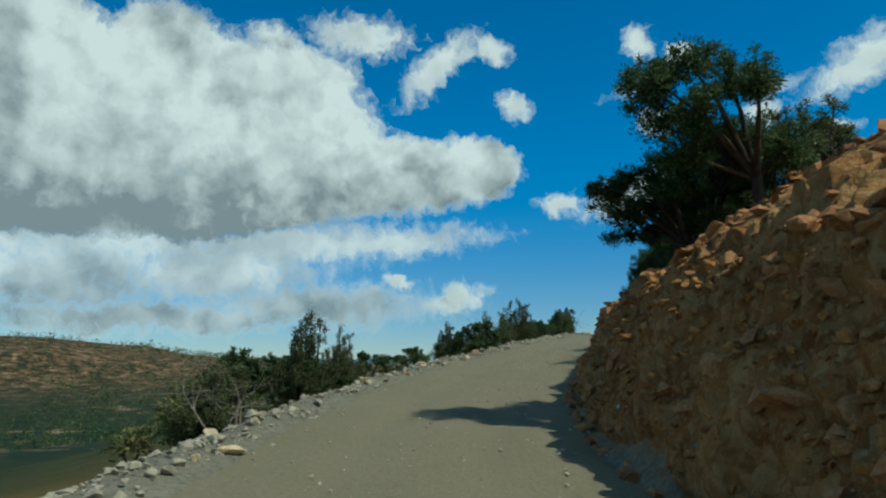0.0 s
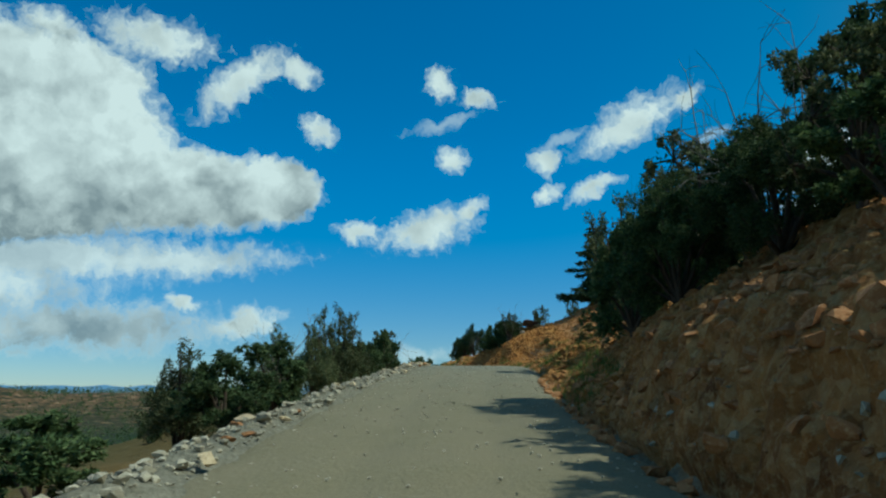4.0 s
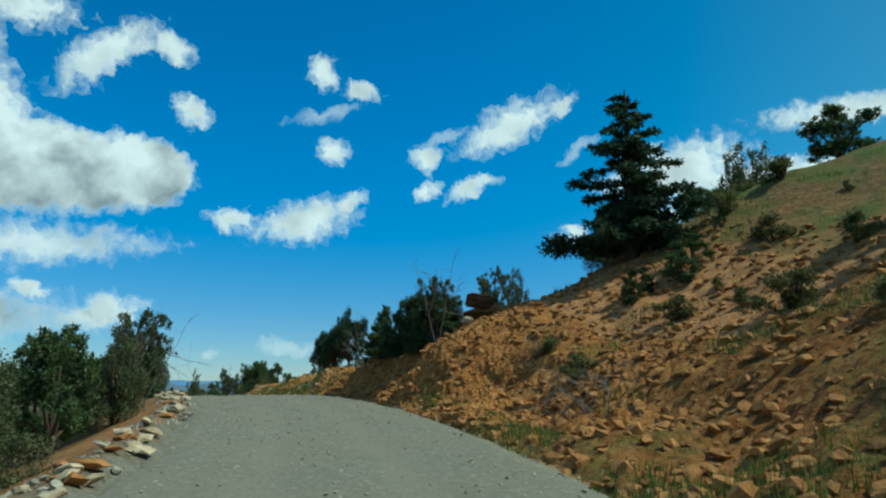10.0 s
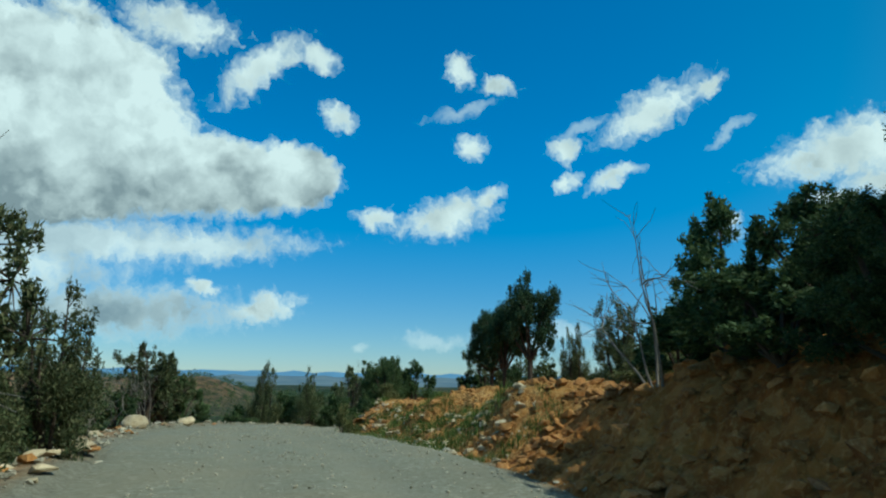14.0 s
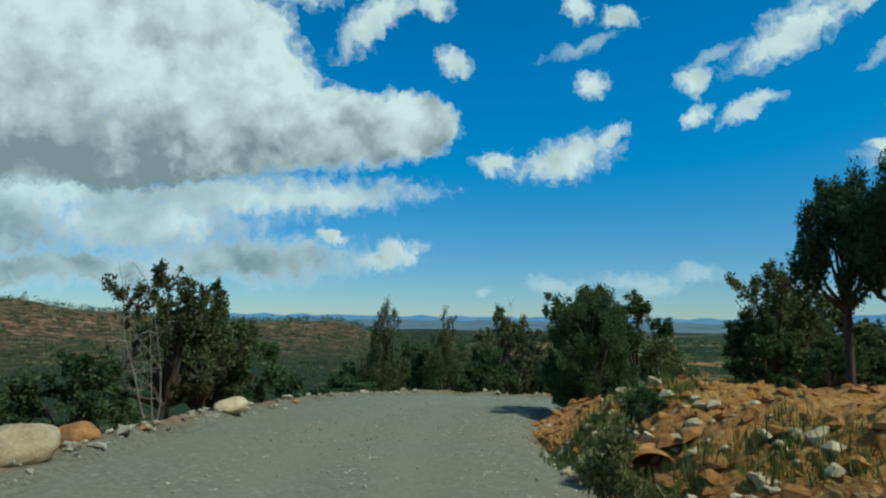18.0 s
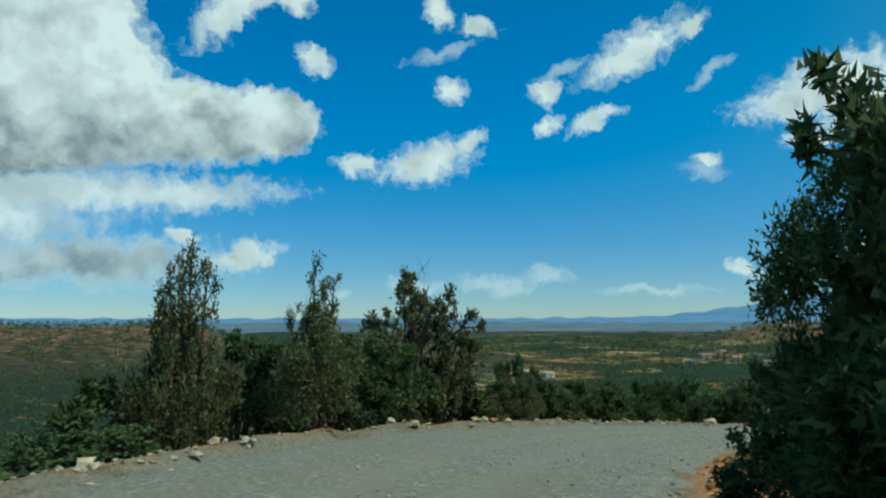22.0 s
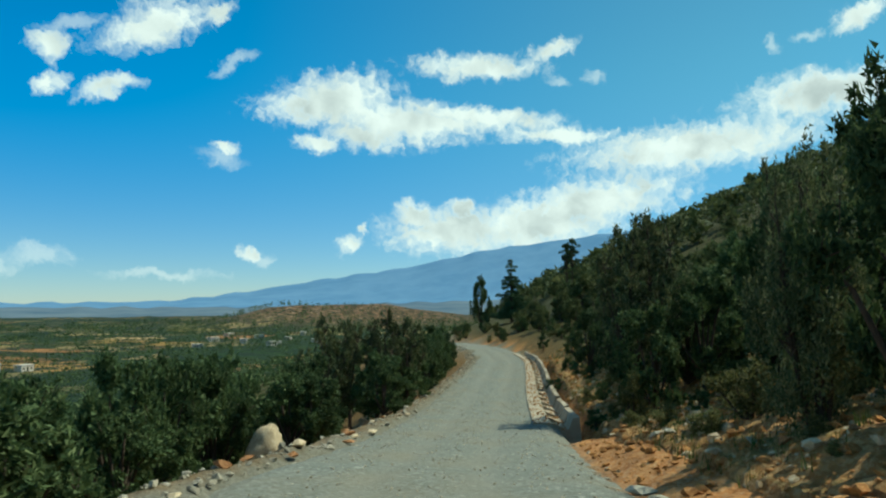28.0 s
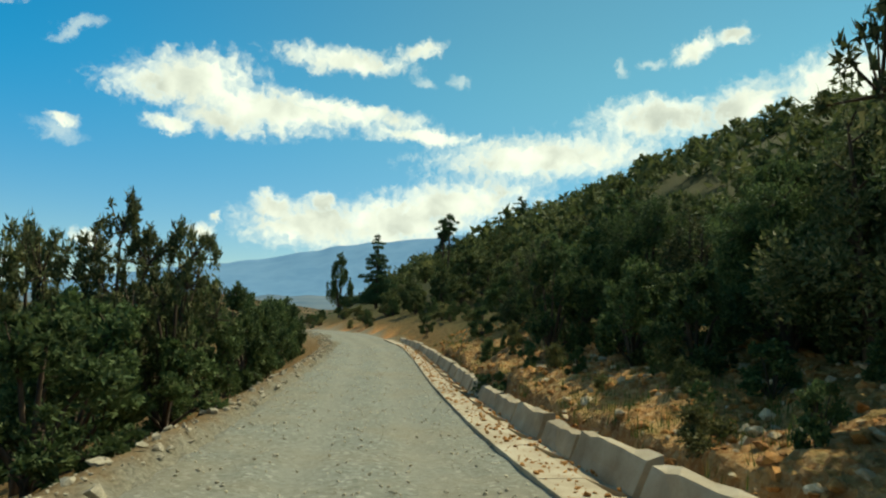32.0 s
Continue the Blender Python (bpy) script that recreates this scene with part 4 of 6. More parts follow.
def fir(seed, count=3600, size=0.08):
    """A conical conifer with tiers of boughs."""
    r = np.random.RandomState(seed)
    v, f = [], []
    limb(v, f, (0, 0, -0.06), (0.01, 0, 0.5), 0.03, 0.02, 8)
    limb(v, f, (0.01, 0, 0.5), (0, 0, 0.98), 0.02, 0.004, 6)
    c, rad = [], []
    z = 0.10
    while z < 0.97:
        span = 0.31 * (1 - z) ** 0.72 + 0.02
        m = max(4, int(9 * (1 - z)))
        w0 = r.uniform(0, 6.28)
        for k in range(m):
            w = w0 + 6.28 * k / m + r.normal(0, 0.2)
            if r.uniform() < 0.14:
                continue
            ln = span * r.uniform(0.5, 1.3)
            tip = (ln * math.cos(w), ln * math.sin(w), z + 0.05 * ln - 0.02)
            limb(v, f, (0, 0, z), tip, 0.006, 0.002, 4)
            for q in (0.35, 0.62, 0.9):
                b = 0.055 * (1.15 - z) * r.uniform(0.7, 1.3) + 0.012
                c.append((tip[0] * q, tip[1] * q, z + (tip[2] - z) * q)), rad.append((b, b, b * 0.6))
        z += 0.062 * (1.2 - 0.5 * z) * r.uniform(0.7, 1.25)
    return (v, f), foliage(r, np.array(c), np.array(rad), count, size * 0.28, 0.4, 0.5)


def pine(seed, count=2400, size=0.085):
    """A pine with bare trunk and tufted open crown."""
    r = np.random.RandomState(seed)
    v, f, c, rad = [], [], [], []
    limb(v, f, (0, 0, -0.05), (0.02, 0.01, 0.45), 0.028, 0.020, 8)
    limb(v, f, (0.02, 0.01, 0.45), (-0.01, 0.02, 0.93), 0.020, 0.006, 7)
    for k in range(22):
        z, w = r.uniform(0.40, 0.93), r.uniform(0, 6.28)
        ln = r.uniform(0.12, 0.30) * (1.25 - z * 0.75)
        tip = (ln * math.cos(w), ln * math.sin(w), z + r.uniform(0.0, 0.09))
        limb(v, f, (0.01, 0.01, z), tip, 0.009, 0.003, 5)
        b = r.uniform(0.028, 0.052)
        c.append(tip), rad.append((b * 1.3, b * 1.3, b * 0.75))
        c.append((tip[0] * 0.6, tip[1] * 0.6, tip[2] + 0.02)), rad.append((b, b, b * 0.7))
    c.append((0, 0.02, 0.95)), rad.append((0.08, 0.08, 0.06))
    return (v, f), foliage(r, np.array(c), np.array(rad), count, size * 0.28, 0.4)


def snag(seed, stems=4):
    """A dead shrub of bare crooked branches."""
    r = np.random.RandomState(seed)
    v, f, tips = [], [], []
    for k in range(stems):
        w = r.uniform(0, 6.28)
        branch(v, f, tips, r, (0.04 * math.cos(w), 0.04 * math.sin(w), -0.05), (0.4 * math.cos(w), 0.4 * math.sin(w), 1), r.uniform(0.5, 0.8), 0.012, 2)
    return (v, f), None


def shrub(seed, count=3000, size=0.10):
    r = np.random.RandomState(seed)
    v, f, c, rad = [], [], [], []
    for k in range(9):
        w, rr = r.uniform(0, 6.28), r.uniform(0, 0.42)
        z = r.uniform(0.2, 0.75) * (1 - rr * 0.8)
        limb(v, f, (0, 0, -0.08), (rr * math.cos(w), rr * math.sin(w), z), 0.02, 0.006, 4)
        b = r.uniform(0.14, 0.25)
        c.append((rr * math.cos(w), rr * math.sin(w), z)), rad.append((b, b, b * 0.9))
    return (v, f), foliage(r, np.array(c), np.array(rad), count, size * 0.28, 0.35)


def keep_aside(ob):
    """A model tree waits far under the hill until it is set in place by copies; it is removed at the end."""
    ASIDE.append(ob)
    return ob


ASIDE = []
MODELS = {
    "near": [keep_aside(plant("juniper_tree", "dark green juniper at the top of the road cut", "tree", BARK, LEAF_JUNIPER, *juniper(s, 48000, 0.030, 0.0, 15, 0.03, 0.3, 1.1))) for s in (31, 32)],
    "leaner": [keep_aside(plant("juniper_tree", "large dark juniper leaning out over the cut bank", "tree", BARK, LEAF_JUNIPER, *juniper(33, 40000, 0.031, 0.42, 12, 0.24, 0.3, 1.1)))],
    "juniper": [keep_aside(plant("juniper_tree", "dense dark green juniper growing on the stony slope", "tree", BARK, LEAF_JUNIPER, *juniper(s, 12000, 0.058))) for s in (1, 2, 3)],
    "open": [keep_aside(plant("juniper_tree", "open ragged juniper with tufted see-through crown", "tree", BARK, LEAF_THUYA, *juniper(s, 9000, 0.050, 0.0, 11, 0.22, 0.05, 0.85))) for s in (41, 42)],
    "round": [keep_aside(plant("pine_tree", "bare-trunked pine with rounded tufted crown behind the earth mound", "tree", BARK, LEAF_FIR, *juniper(s, 22000, 0.042, 0.0, 11, 0.44, 0.15, 1.15))) for s in (43, 44)],
    "bush": [keep_aside(plant("juniper_bush", "rounded dark green juniper bush beside the gravel road", "bush", BARK, LEAF_JUNIPER, *juniper(s, 9500, 0.068, 0.0, 9, 0.06, 0.3))) for s in (4, 5)],
    "thuya": [keep_aside(plant("thuya_tree", "ragged upright thuya with thin grey-green foliage", "tree", BARK, LEAF_THUYA, *thuya(s, 19000, 0.042))) for s in (6, 7, 8)],
    "fir": [keep_aside(plant("fir_tree", "dark conical conifer standing alone on the slope", "tree", BARK, LEAF_FIR, *fir(9, 22000, 0.05)))],
    "pine": [keep_aside(plant("pine_tree", "tall pine with bare trunk and tufted crown", "tree", BARK, LEAF_FIR, *pine(s, 7500, 0.046)))for s in (10, 11)],
    "snag": [keep_aside(plant("dead_shrub", "bare bleached dead shrub with crooked branches", "dead shrub", BARK_GREY, None, *snag(s))) for s in (12, 13, 14)],
    "shrub": [keep_aside(plant("low_shrub", "low dry olive-green shrub on the bank", "shrub", BARK, LEAF_SHRUB, *shrub(s))) for s in (15, 16)],
    "wood": [keep_aside(plant("hillside_tree", "dark evergreen tree in the open wood on the hillside", "tree", BARK, LEAF_WOOD, *juniper(s, 3000, 0.120, 0.0, 8, 0.10, 0.3, 1.25))) for s in (17, 18, 19)],
    "below": [keep_aside(plant("slope_bush", "dark green bush on the slope below the road", "bush", BARK, LEAF_JUNIPER, *juniper(s, 2500, 0.130, 0.0, 8, 0.06, 0.35, 1.3))) for s in (22, 23)],
    "woodthin": [keep_aside(plant("hillside_tree", "slim evergreen tree in the open wood on the hillside", "tree", BARK, LEAF_WOOD, *thuya(s, 2600, 0.10, 4))) for s in (20, 21)],
}
DICE = random.Random(5)


def grow(kind, x, y, high, wide=None, label="", group="", sink=0.08, pick=None, turn=None):
    """A tree of that kind on the ground at x, y."""
    models = MODELS[kind]
    src = models[DICE.randrange(len(models)) if pick is None else pick % len(models)]
    wide = wide or high
    m = Matrix.LocRotScale((x, y, float(top_height([x], [y])[0]) - sink), Euler((0, 0, DICE.uniform(0, 6.28) if turn is None else turn)), (1, 1, 1))
    ob = copy_thing(src, m)
    ob.scale = (wide, wide, high)
    return tagged(ob, label, group=group)


def grow_to(kind, x, y, top, wide, **more):
    """The same, up to a given height of its top."""
    return grow(kind, x, y, max(0.5, top - float(top_height([x], [y])[0]) + 0.08), wide, **more)

# ---------------------------------------------------------------- planting, along the drive
# first bend: trees on top of the cut bank
grow_to("leaner", 4.5, 9.3, 5.9, 3.0, turn=3.3)
grow_to("near", 4.2, 10.4, 5.0, 2.6, pick=0)
grow_to("leaner", 3.7, 9.9, 4.3, 2.4, turn=3.0)
grow_to("bush", 5.2, 10.4, 5.0, 2.2)
grow_to("thuya", 7.0, 12.6, 6.3, 3.0)
grow_to("juniper", 9.0, 15.5, 7.0, 2.4)
grow_to("bush", 6.0, 13.2, 5.4, 2.4)
# thicket on the bank further up
grow_to("near", 8.5, 27.0, 5.9, 2.6, pick=1)
grow_to("open", 9.7, 27.6, 7.2, 3.4)
grow_to("juniper", 9.5, 26.0, 6.6, 3.2)
grow_to("bush", 8.7, 28.8, 5.4, 2.4)
grow_to("juniper", 9.6, 23.2, 7.4, 3.0)
grow_to("juniper", 10.8, 24.8, 8.4, 3.4)
grow_to("near", 8.5, 24.6, 6.1, 2.8)
grow_to("near", 7.7, 20.4, 6.9, 3.0, pick=0)
grow_to("snag", 9.4, 25.4, 7.6, 2.6)
grow_to("snag", 10.2, 27.0, 8.2, 2.6)
grow_to("bush", 7.5, 22.0, 5.4, 2.3)
grow_to("open", 8.2, 23.0, 6.6, 2.4)
grow_to("snag", 9.2, 20.6, 7.6, 2.4)
grow_to("thuya", 14.6, 38.2, 9.1, 4.4)
grow_to("near", 15.0, 36.6, 8.7, 3.0)
grow_to("juniper", 15.6, 39.2, 8.6, 3.6, pick=0)
grow_to("juniper", 17.0, 35.6, 10.0, 3.4)
grow_to("snag", 16.0, 37.2, 9.8, 2.6)
grow_to("near", 23.6, 44.8, 13.2, 5.0)
grow_to("thuya", 25.4, 46.0, 13.4, 4.4)
grow_to("snag", 22.6, 46.0, 9.8, 3.0)
grow_to("pine", 27.2, 50.2, 12.2, 4.4)
grow_to("juniper", 28.4, 52.0, 12.0, 3.2)
# lone conifer and the slope behind it
grow_to("fir", 27.0, 61.5, 14.4, 7.4, label="dark conical conifer standing alone on the stony slope")
grow_to("juniper", 40.2, 62.0, 16.6, 4.6)
grow_to("thuya", 38.5, 65.7, 15.8, 4.0)
grow_to("shrub", 37.0, 64.6, 13.8, 3.0)
grow_to("thuya", 30.2, 66.0, 11.4, 3.0)
grow_to("bush", 33.8, 63.8, 12.2, 3.2)
grow_to("thuya", 36.2, 82.3, 11.7, 3.6)
# thicket on the cut at the crest
grow_to("leaner", 21.9, 65.8, 7.3, 2.2, turn=2.6)
grow_to("juniper", 21.4, 65.0, 7.3, 2.4, pick=2)
grow_to("open", 21.3, 64.9, 7.9, 1.7)
grow_to("snag", 21.3, 64.6, 8.3, 1.9)
grow_to("snag", 20.8, 70.0, 6.7, 2.0)
grow_to("leaner", 22.1, 66.3, 7.2, 1.8, turn=2.9)
grow_to("open", 24.9, 66.9, 8.6, 2.2, pick=1)
grow_to("near", 20.95, 66.9, 6.5, 2.2, pick=0)
grow_to("bush", 21.1, 65.6, 6.2, 2.0)
grow_to("bush", 20.95, 68.2, 6.0, 1.9)
grow_to("juniper", 21.7, 69.9, 7.2, 1.8)
grow_to("bush", 21.2, 69.0, 6.1, 2.0)
grow_to("near", 22.4, 68.4, 7.0, 2.2, pick=1)
grow_to("juniper", 21.5, 68.3, 6.9, 1.9)
grow_to("thuya", 22.6, 66.6, 7.4, 2.6)
grow_to("bush", 21.8, 70.6, 5.9, 2.0)
grow_to("shrub", 21.8, 71.8, 5.3, 1.5)
grow_to("bush", 22.9, 72.6, 5.9, 2.2)
grow_to("thuya", 26.6, 75.0, 7.4, 3.2)
grow_to("shrub", 24.6, 75.4, 5.6, 2.4)
grow_to("bush", 27.2, 78.7, 7.0, 2.8)
grow_to("shrub", 26.0, 77.4, 6.0, 2.4)
grow_to("thuya", 27.9, 86.3, 6.9, 1.8)
grow_to("thuya", 26.7, 81.0, 7.3, 2.6)
# low growth on the rubble slope
for x, y, s, kind in ((24.75, 58.9, 0.9, "bush"), (25.6, 58.2, 1.0, "bush"), (26.6, 58.7, 1.1, "bush"), (22.5, 52.8, 1.1, "shrub"), (18.4, 48.4, 0.9, "shrub"),
                      (21.4, 58.8, 0.7, "shrub"), (23.4, 56.4, 0.9, "shrub"), (28.0, 57.0, 1.2, "shrub"), (19.4, 46.6, 1.0, "shrub"), (30.0, 60.2, 1.3, "shrub"),
                      (17.0, 44.0, 0.8, "shrub"), (24.0, 50.0, 1.2, "shrub"), (20.9, 50.2, 0.7, "shrub"), (31.5, 62.8, 1.4, "bush"), (33.0, 60.0, 1.3, "shrub"),
                      (20.6, 56.7, 0.8, "shrub"), (29.4, 64.2, 1.3, "shrub"), (26.8, 54.0, 1.1, "shrub"), 
                      (19.8, 85.2, 0.55, "bush"), (19.3, 84.9, 0.6, "shrub"), (20.8, 87.0, 0.9, "shrub"), (34.8, 107.6, 0.8, "shrub"), (46.2, 114.6, 0.8, "shrub"),
                      (50.6, 117.8, 0.7, "bush"), (47.4, 113.4, 0.9, "shrub"), (54.6, 119.6, 0.8, "shrub"), (60.4, 123.4, 0.9, "bush"), (63.4, 124.6, 1.1, "bush")):
    grow(kind, x, y, s, s * 1.35)
for x, y, s in ((18.95, 54.1, 1.2), (18.6, 54.8, 1.0), (19.4, 54.4, 1.3), (21.6, 59.6, 0.7), (7.2, 12.0, 1.0)):
    grow("snag", x, y, s * 0.8, s * 1.5, label="heap of bare dead branches lying on the bank")
# junipers past the crest
grow_to("bush", 26.2, 91.0, 4.4, 1.7)
grow_to("bush", 27.4, 91.6, 4.5, 1.9)
grow_to("shrub", 24.6, 92.0, 3.6, 1.6)
grow_to("juniper", 22.3, 95.3, 5.8, 3.0, pick=2, label="broad dark juniper on the inside of the bend")
grow_to("near", 22.1, 94.0, 5.6, 2.6)
grow_to("near", 22.9, 96.4, 5.7, 2.8)
grow_to("bush", 22.2, 95.4, 4.1, 2.5)
grow_to("bush", 22.6, 97.0, 3.7, 2.0)
grow_to("shrub", 24.0, 98.6, 2.4, 1.4)
grow_to("juniper", 24.1, 96.2, 5.5, 2.8)
grow_to("shrub", 18.75, 83.1, 4.25, 0.9, label="grey-green shrub at the foot of the earth mound")
grow_to("round", 26.6, 87.6, 8.7, 3.3, pick=0)
grow_to("round", 25.9, 90.0, 7.8, 2.8, pick=1)
grow_to("round", 26.0, 88.8, 7.7, 2.8, pick=0, turn=2.0)
grow_to("open", 27.1, 94.3, 6.3, 3.4)
grow_to("bush", 26.3, 93.6, 4.9, 2.4)
grow_to("thuya", 32.0, 101.6, 6.6, 5.0)
grow_to("bush", 27.5, 95.6, 4.9, 2.4)

def clear_of_road(x, y, wide):
    """Push a bush outwards until its crown leaves the gravel."""
    t, u, _ = near_road([x], [y])
    left, right = edges(t)
    k = int(np.argmin((LINE[:, 0] - x) ** 2 + (LINE[:, 1] - y) ** 2))
    room = (right if u[0] > 0 else left)[0] + 0.46 * wide + 0.3
    push = max(0.0, room - abs(float(u[0]))) * (1 if u[0] > 0 else -1)
    return x + push * AHEAD[k, 1], y - push * AHEAD[k, 0]


# below the road, the outer side
for x, y, top, wide, kind in (
        (-3.6, 17.4, 1.5, 2.0, "juniper"), (-2.9, 18.5, 1.1, 1.5, "bush"), (-3.7, 11.8, 1.2, 2.4, "snag"), (-4.4, 13.4, 1.35, 2.8, "thuya"),
        (-5.6, 15.0, 1.4, 2.8, "shrub"), (-5.0, 16.6, 1.6, 2.4, "juniper"), (-4.8, 19.6, 1.6, 2.6, "bush"), (-2.6, 23.0, 1.6, 2.2, "bush"),
        (-1.2, 27.0, 1.9, 2.4, "bush"), (1.0, 29.0, 2.7, 2.2, "juniper"), (0.2, 31.2, 3.0, 2.6, "thuya"), (2.0, 32.9, 3.2, 2.4, "bush"),
        (3.2, 34.6, 3.9, 2.2, "thuya"), (2.4, 36.6, 3.6, 2.0, "snag"), (2.4, 38.8, 4.0, 2.8, "thuya"), (3.0, 39.6, 4.6, 2.0, "snag"),
        (4.4, 39.2, 4.8, 2.6, "thuya"), (4.9, 41.2, 3.9, 2.0, "juniper"), (6.0, 42.6, 3.8, 1.6, "bush"), (5.8, 45.4, 3.8, 2.2, "juniper"),
        (6.6, 47.2, 3.7, 2.4, "snag"), (7.2, 49.4, 4.0, 2.4, "bush"), (9.0, 53.2, 5.1, 2.4, "juniper"), (8.0, 54.6, 4.4, 2.8, "juniper"),
        (9.8, 56.4, 4.6, 2.4, "thuya"), (10.6, 61.0, 5.5, 2.6, "juniper"), (10.2, 63.2, 5.3, 2.8, "bush"), (11.9, 65.4, 5.9, 2.4, "thuya"),
        (12.8, 70.9, 6.4, 2.6, "thuya"), (12.4, 70.0, 5.6, 2.8, "juniper"), (13.1, 68.3, 6.3, 2.2, "snag"), (13.2, 72.5, 5.8, 2.2, "thuya"),
        (11.2, 67.0, 4.9, 3.0, "bush"), (11.6, 73.8, 4.6, 2.6, "bush"), (12.2, 77.6, 4.4, 2.6, "bush"), (11.4, 81.0, 4.4, 2.6, "snag"),
        (12.3, 84.6, 5.1, 2.6, "snag"), (11.0, 87.0, 4.4, 3.0, "bush"), (12.7, 93.9, 5.95, 4.0, "open"), (14.2, 94.8, 5.6, 3.4, "open"), (12.3, 92.0, 5.4, 2.0, "snag"), (12.2, 96.2, 5.0, 3.6, "juniper"),
        (11.4, 90.4, 4.2, 2.8, "bush"), (13.2, 97.0, 4.6, 3.0, "juniper"), 
        (20.6, 109.2, 3.7, 3.2, "bush"), (18.2, 108.2, 3.6, 3.0, "bush"),
        (23.2, 112.8, 5.3, 4.6, "open"), (24.4, 113.1, 4.7, 3.6, "open"), (23.6, 113.3, 5.2, 2.8, "snag"), (21.9, 111.0, 3.4, 3.0, "bush"),
        (16.0, 104.2, 2.2, 2.8, "bush"), (18.6, 110.6, 2.4, 2.8, "juniper"), (25.4, 114.6, 1.9, 2.6, "bush"), (25.8, 113.4, 1.6, 2.4, "thuya"),
        (27.7, 114.2, 2.2, 2.4, "thuya"), (30.5, 121.4, 2.2, 2.8, "bush"), (29.0, 117.0, 0.9, 2.8, "bush"), (31.4, 119.4, 0.6, 2.8, "juniper"),
        (33.6, 121.4, 0.3, 3.0, "bush"), (35.8, 122.2, 0.2, 2.8, "juniper"), (37.8, 122.2, -0.2, 2.4, "bush"), (40.0, 124.2, -0.9, 2.4, "juniper"),
        (42.6, 126.2, 0.1, 3.0, "bush"), (45.8, 126.0, -0.6, 3.0, "juniper"), (50.4, 129.4, -0.4, 3.4, "bush"), (53.4, 131.4, 1.0, 3.4, "open"),
        (51.4, 126.6, -0.6, 2.6, "bush"), (55.3, 129.6, 1.25, 3.2, "open"), (56.3, 128.5, 1.15, 2.6, "open"), (55.0, 131.4, 1.2, 3.0, "open"), (57.6, 130.6, -0.1, 3.2, "bush"), (59.4, 131.2, 0.0, 3.2, "juniper"), (54.0, 129.0, -0.5, 3.0, "bush"),
        (61.4, 131.8, -0.2, 3.0, "bush"), (63.8, 133.0, -0.5, 2.8, "juniper"), (48.0, 127.4, -0.8, 3.0, "bush"), (56.0, 127.8, -1.2, 2.4, "bush"),
        (66.0, 134.2, -0.6, 2.6, "bush"), (69.0, 135.8, -0.9, 2.6, "juniper"), (72.0, 137.8, -0.4, 2.8, "bush"), (76.0, 140.0, -0.8, 2.8, "juniper"),
        (80.0, 142.0, -1.0, 2.8, "bush"), (84.0, 145.0, -0.6, 3.0, "juniper"), (88.0, 149.0, -0.4, 3.0, "bush")):
    grow_to(kind, *clear_of_road(x, y, wide), top, wide)

# wood on the hillside above the last stretch
grow_to("open", 53.2, 116.7, 5.0, 4.2, pick=0, label="tall dark evergreen with tufted top over the concrete channel")
grow_to("open", 51.5, 117.0, 3.9, 3.0, pick=1, label="dark evergreen with tufted top over the concrete channel")
grow_to("near", 54.6, 116.0, 2.6, 3.8, pick=1)
grow_to("juniper", 52.6, 115.0, 2.6, 3.2, pick=1)
grow_to("bush", 50.4, 116.0, 1.6, 2.6)
for x, y, top, wide, kind in (
        (39.6, 110.2, 4.4, 2.6, "juniper"), (37.6, 108.0, 4.5, 3.0, "juniper"), (41.6, 111.2, 3.8, 2.2, "thuya"), (44.2, 109.6, 6.0, 3.4, "juniper"),
        (47.6, 111.8, 5.4, 3.2, "thuya"), (46.0, 107.6, 6.4, 3.4, "juniper"), (58.4, 117.0, 2.8, 3.0, "juniper"), (61.6, 118.0, 3.0, 3.0, "wood"),
        (50.2, 112.4, 5.6, 3.2, "juniper"), (49.2, 116.2, 0.1, 1.0, "shrub"), (59.2, 119.6, 0.3, 2.4, "bush"), (62.4, 121.0, 0.7, 2.6, "bush"),
        (65.6, 123.6, 1.4, 2.6, "bush"), (43.6, 112.4, 0.9, 1.6, "shrub"), (35.4, 105.2, 3.6, 2.8, "juniper"), (33.4, 103.8, 3.2, 2.6, "bush"),
        (36.0, 102.0, 5.0, 3.2, "juniper"), (30.6, 99.0, 5.4, 3.2, "juniper"), (40.0, 105.2, 5.8, 3.2, "juniper")):
    grow_to(kind, x, y, top, wide)

# slender trees at the crest
grow_to("thuya", 13.4, 73.4, 6.1, 1.9, pick=2)
grow_to("open", 12.9, 71.0, 6.95, 2.6, pick=0)
# three thuyas on the outside of the bend
grow_to("thuya", 17.1, 107.2, 5.5, 3.0, pick=0, turn=0.4)
grow_to("thuya", 19.7, 106.7, 5.1, 2.6, pick=1, turn=1.9)
# hedge of bushes along the outer edge of the bend
for k in range(26):
    t = 26.4 + 0.26 * k
    i = int(np.argmin(np.abs(PAR - t)))
    u = -float(edges(np.array([t]))[0][0]) - (1.9 + 1.0 * (k % 2) + (0.9 if t > 30 else 0.0) + (1.9 if 30.5 < t < 32.6 else 0.0))
    grow_to(("bush", "juniper", "bush", "below")[k % 4], LINE[i, 0] + u * AHEAD[i, 1], LINE[i, 1] - u * AHEAD[i, 0], LINE[i, 2] + DICE.uniform(1.2, 2.1), DICE.uniform(2.2, 3.0))



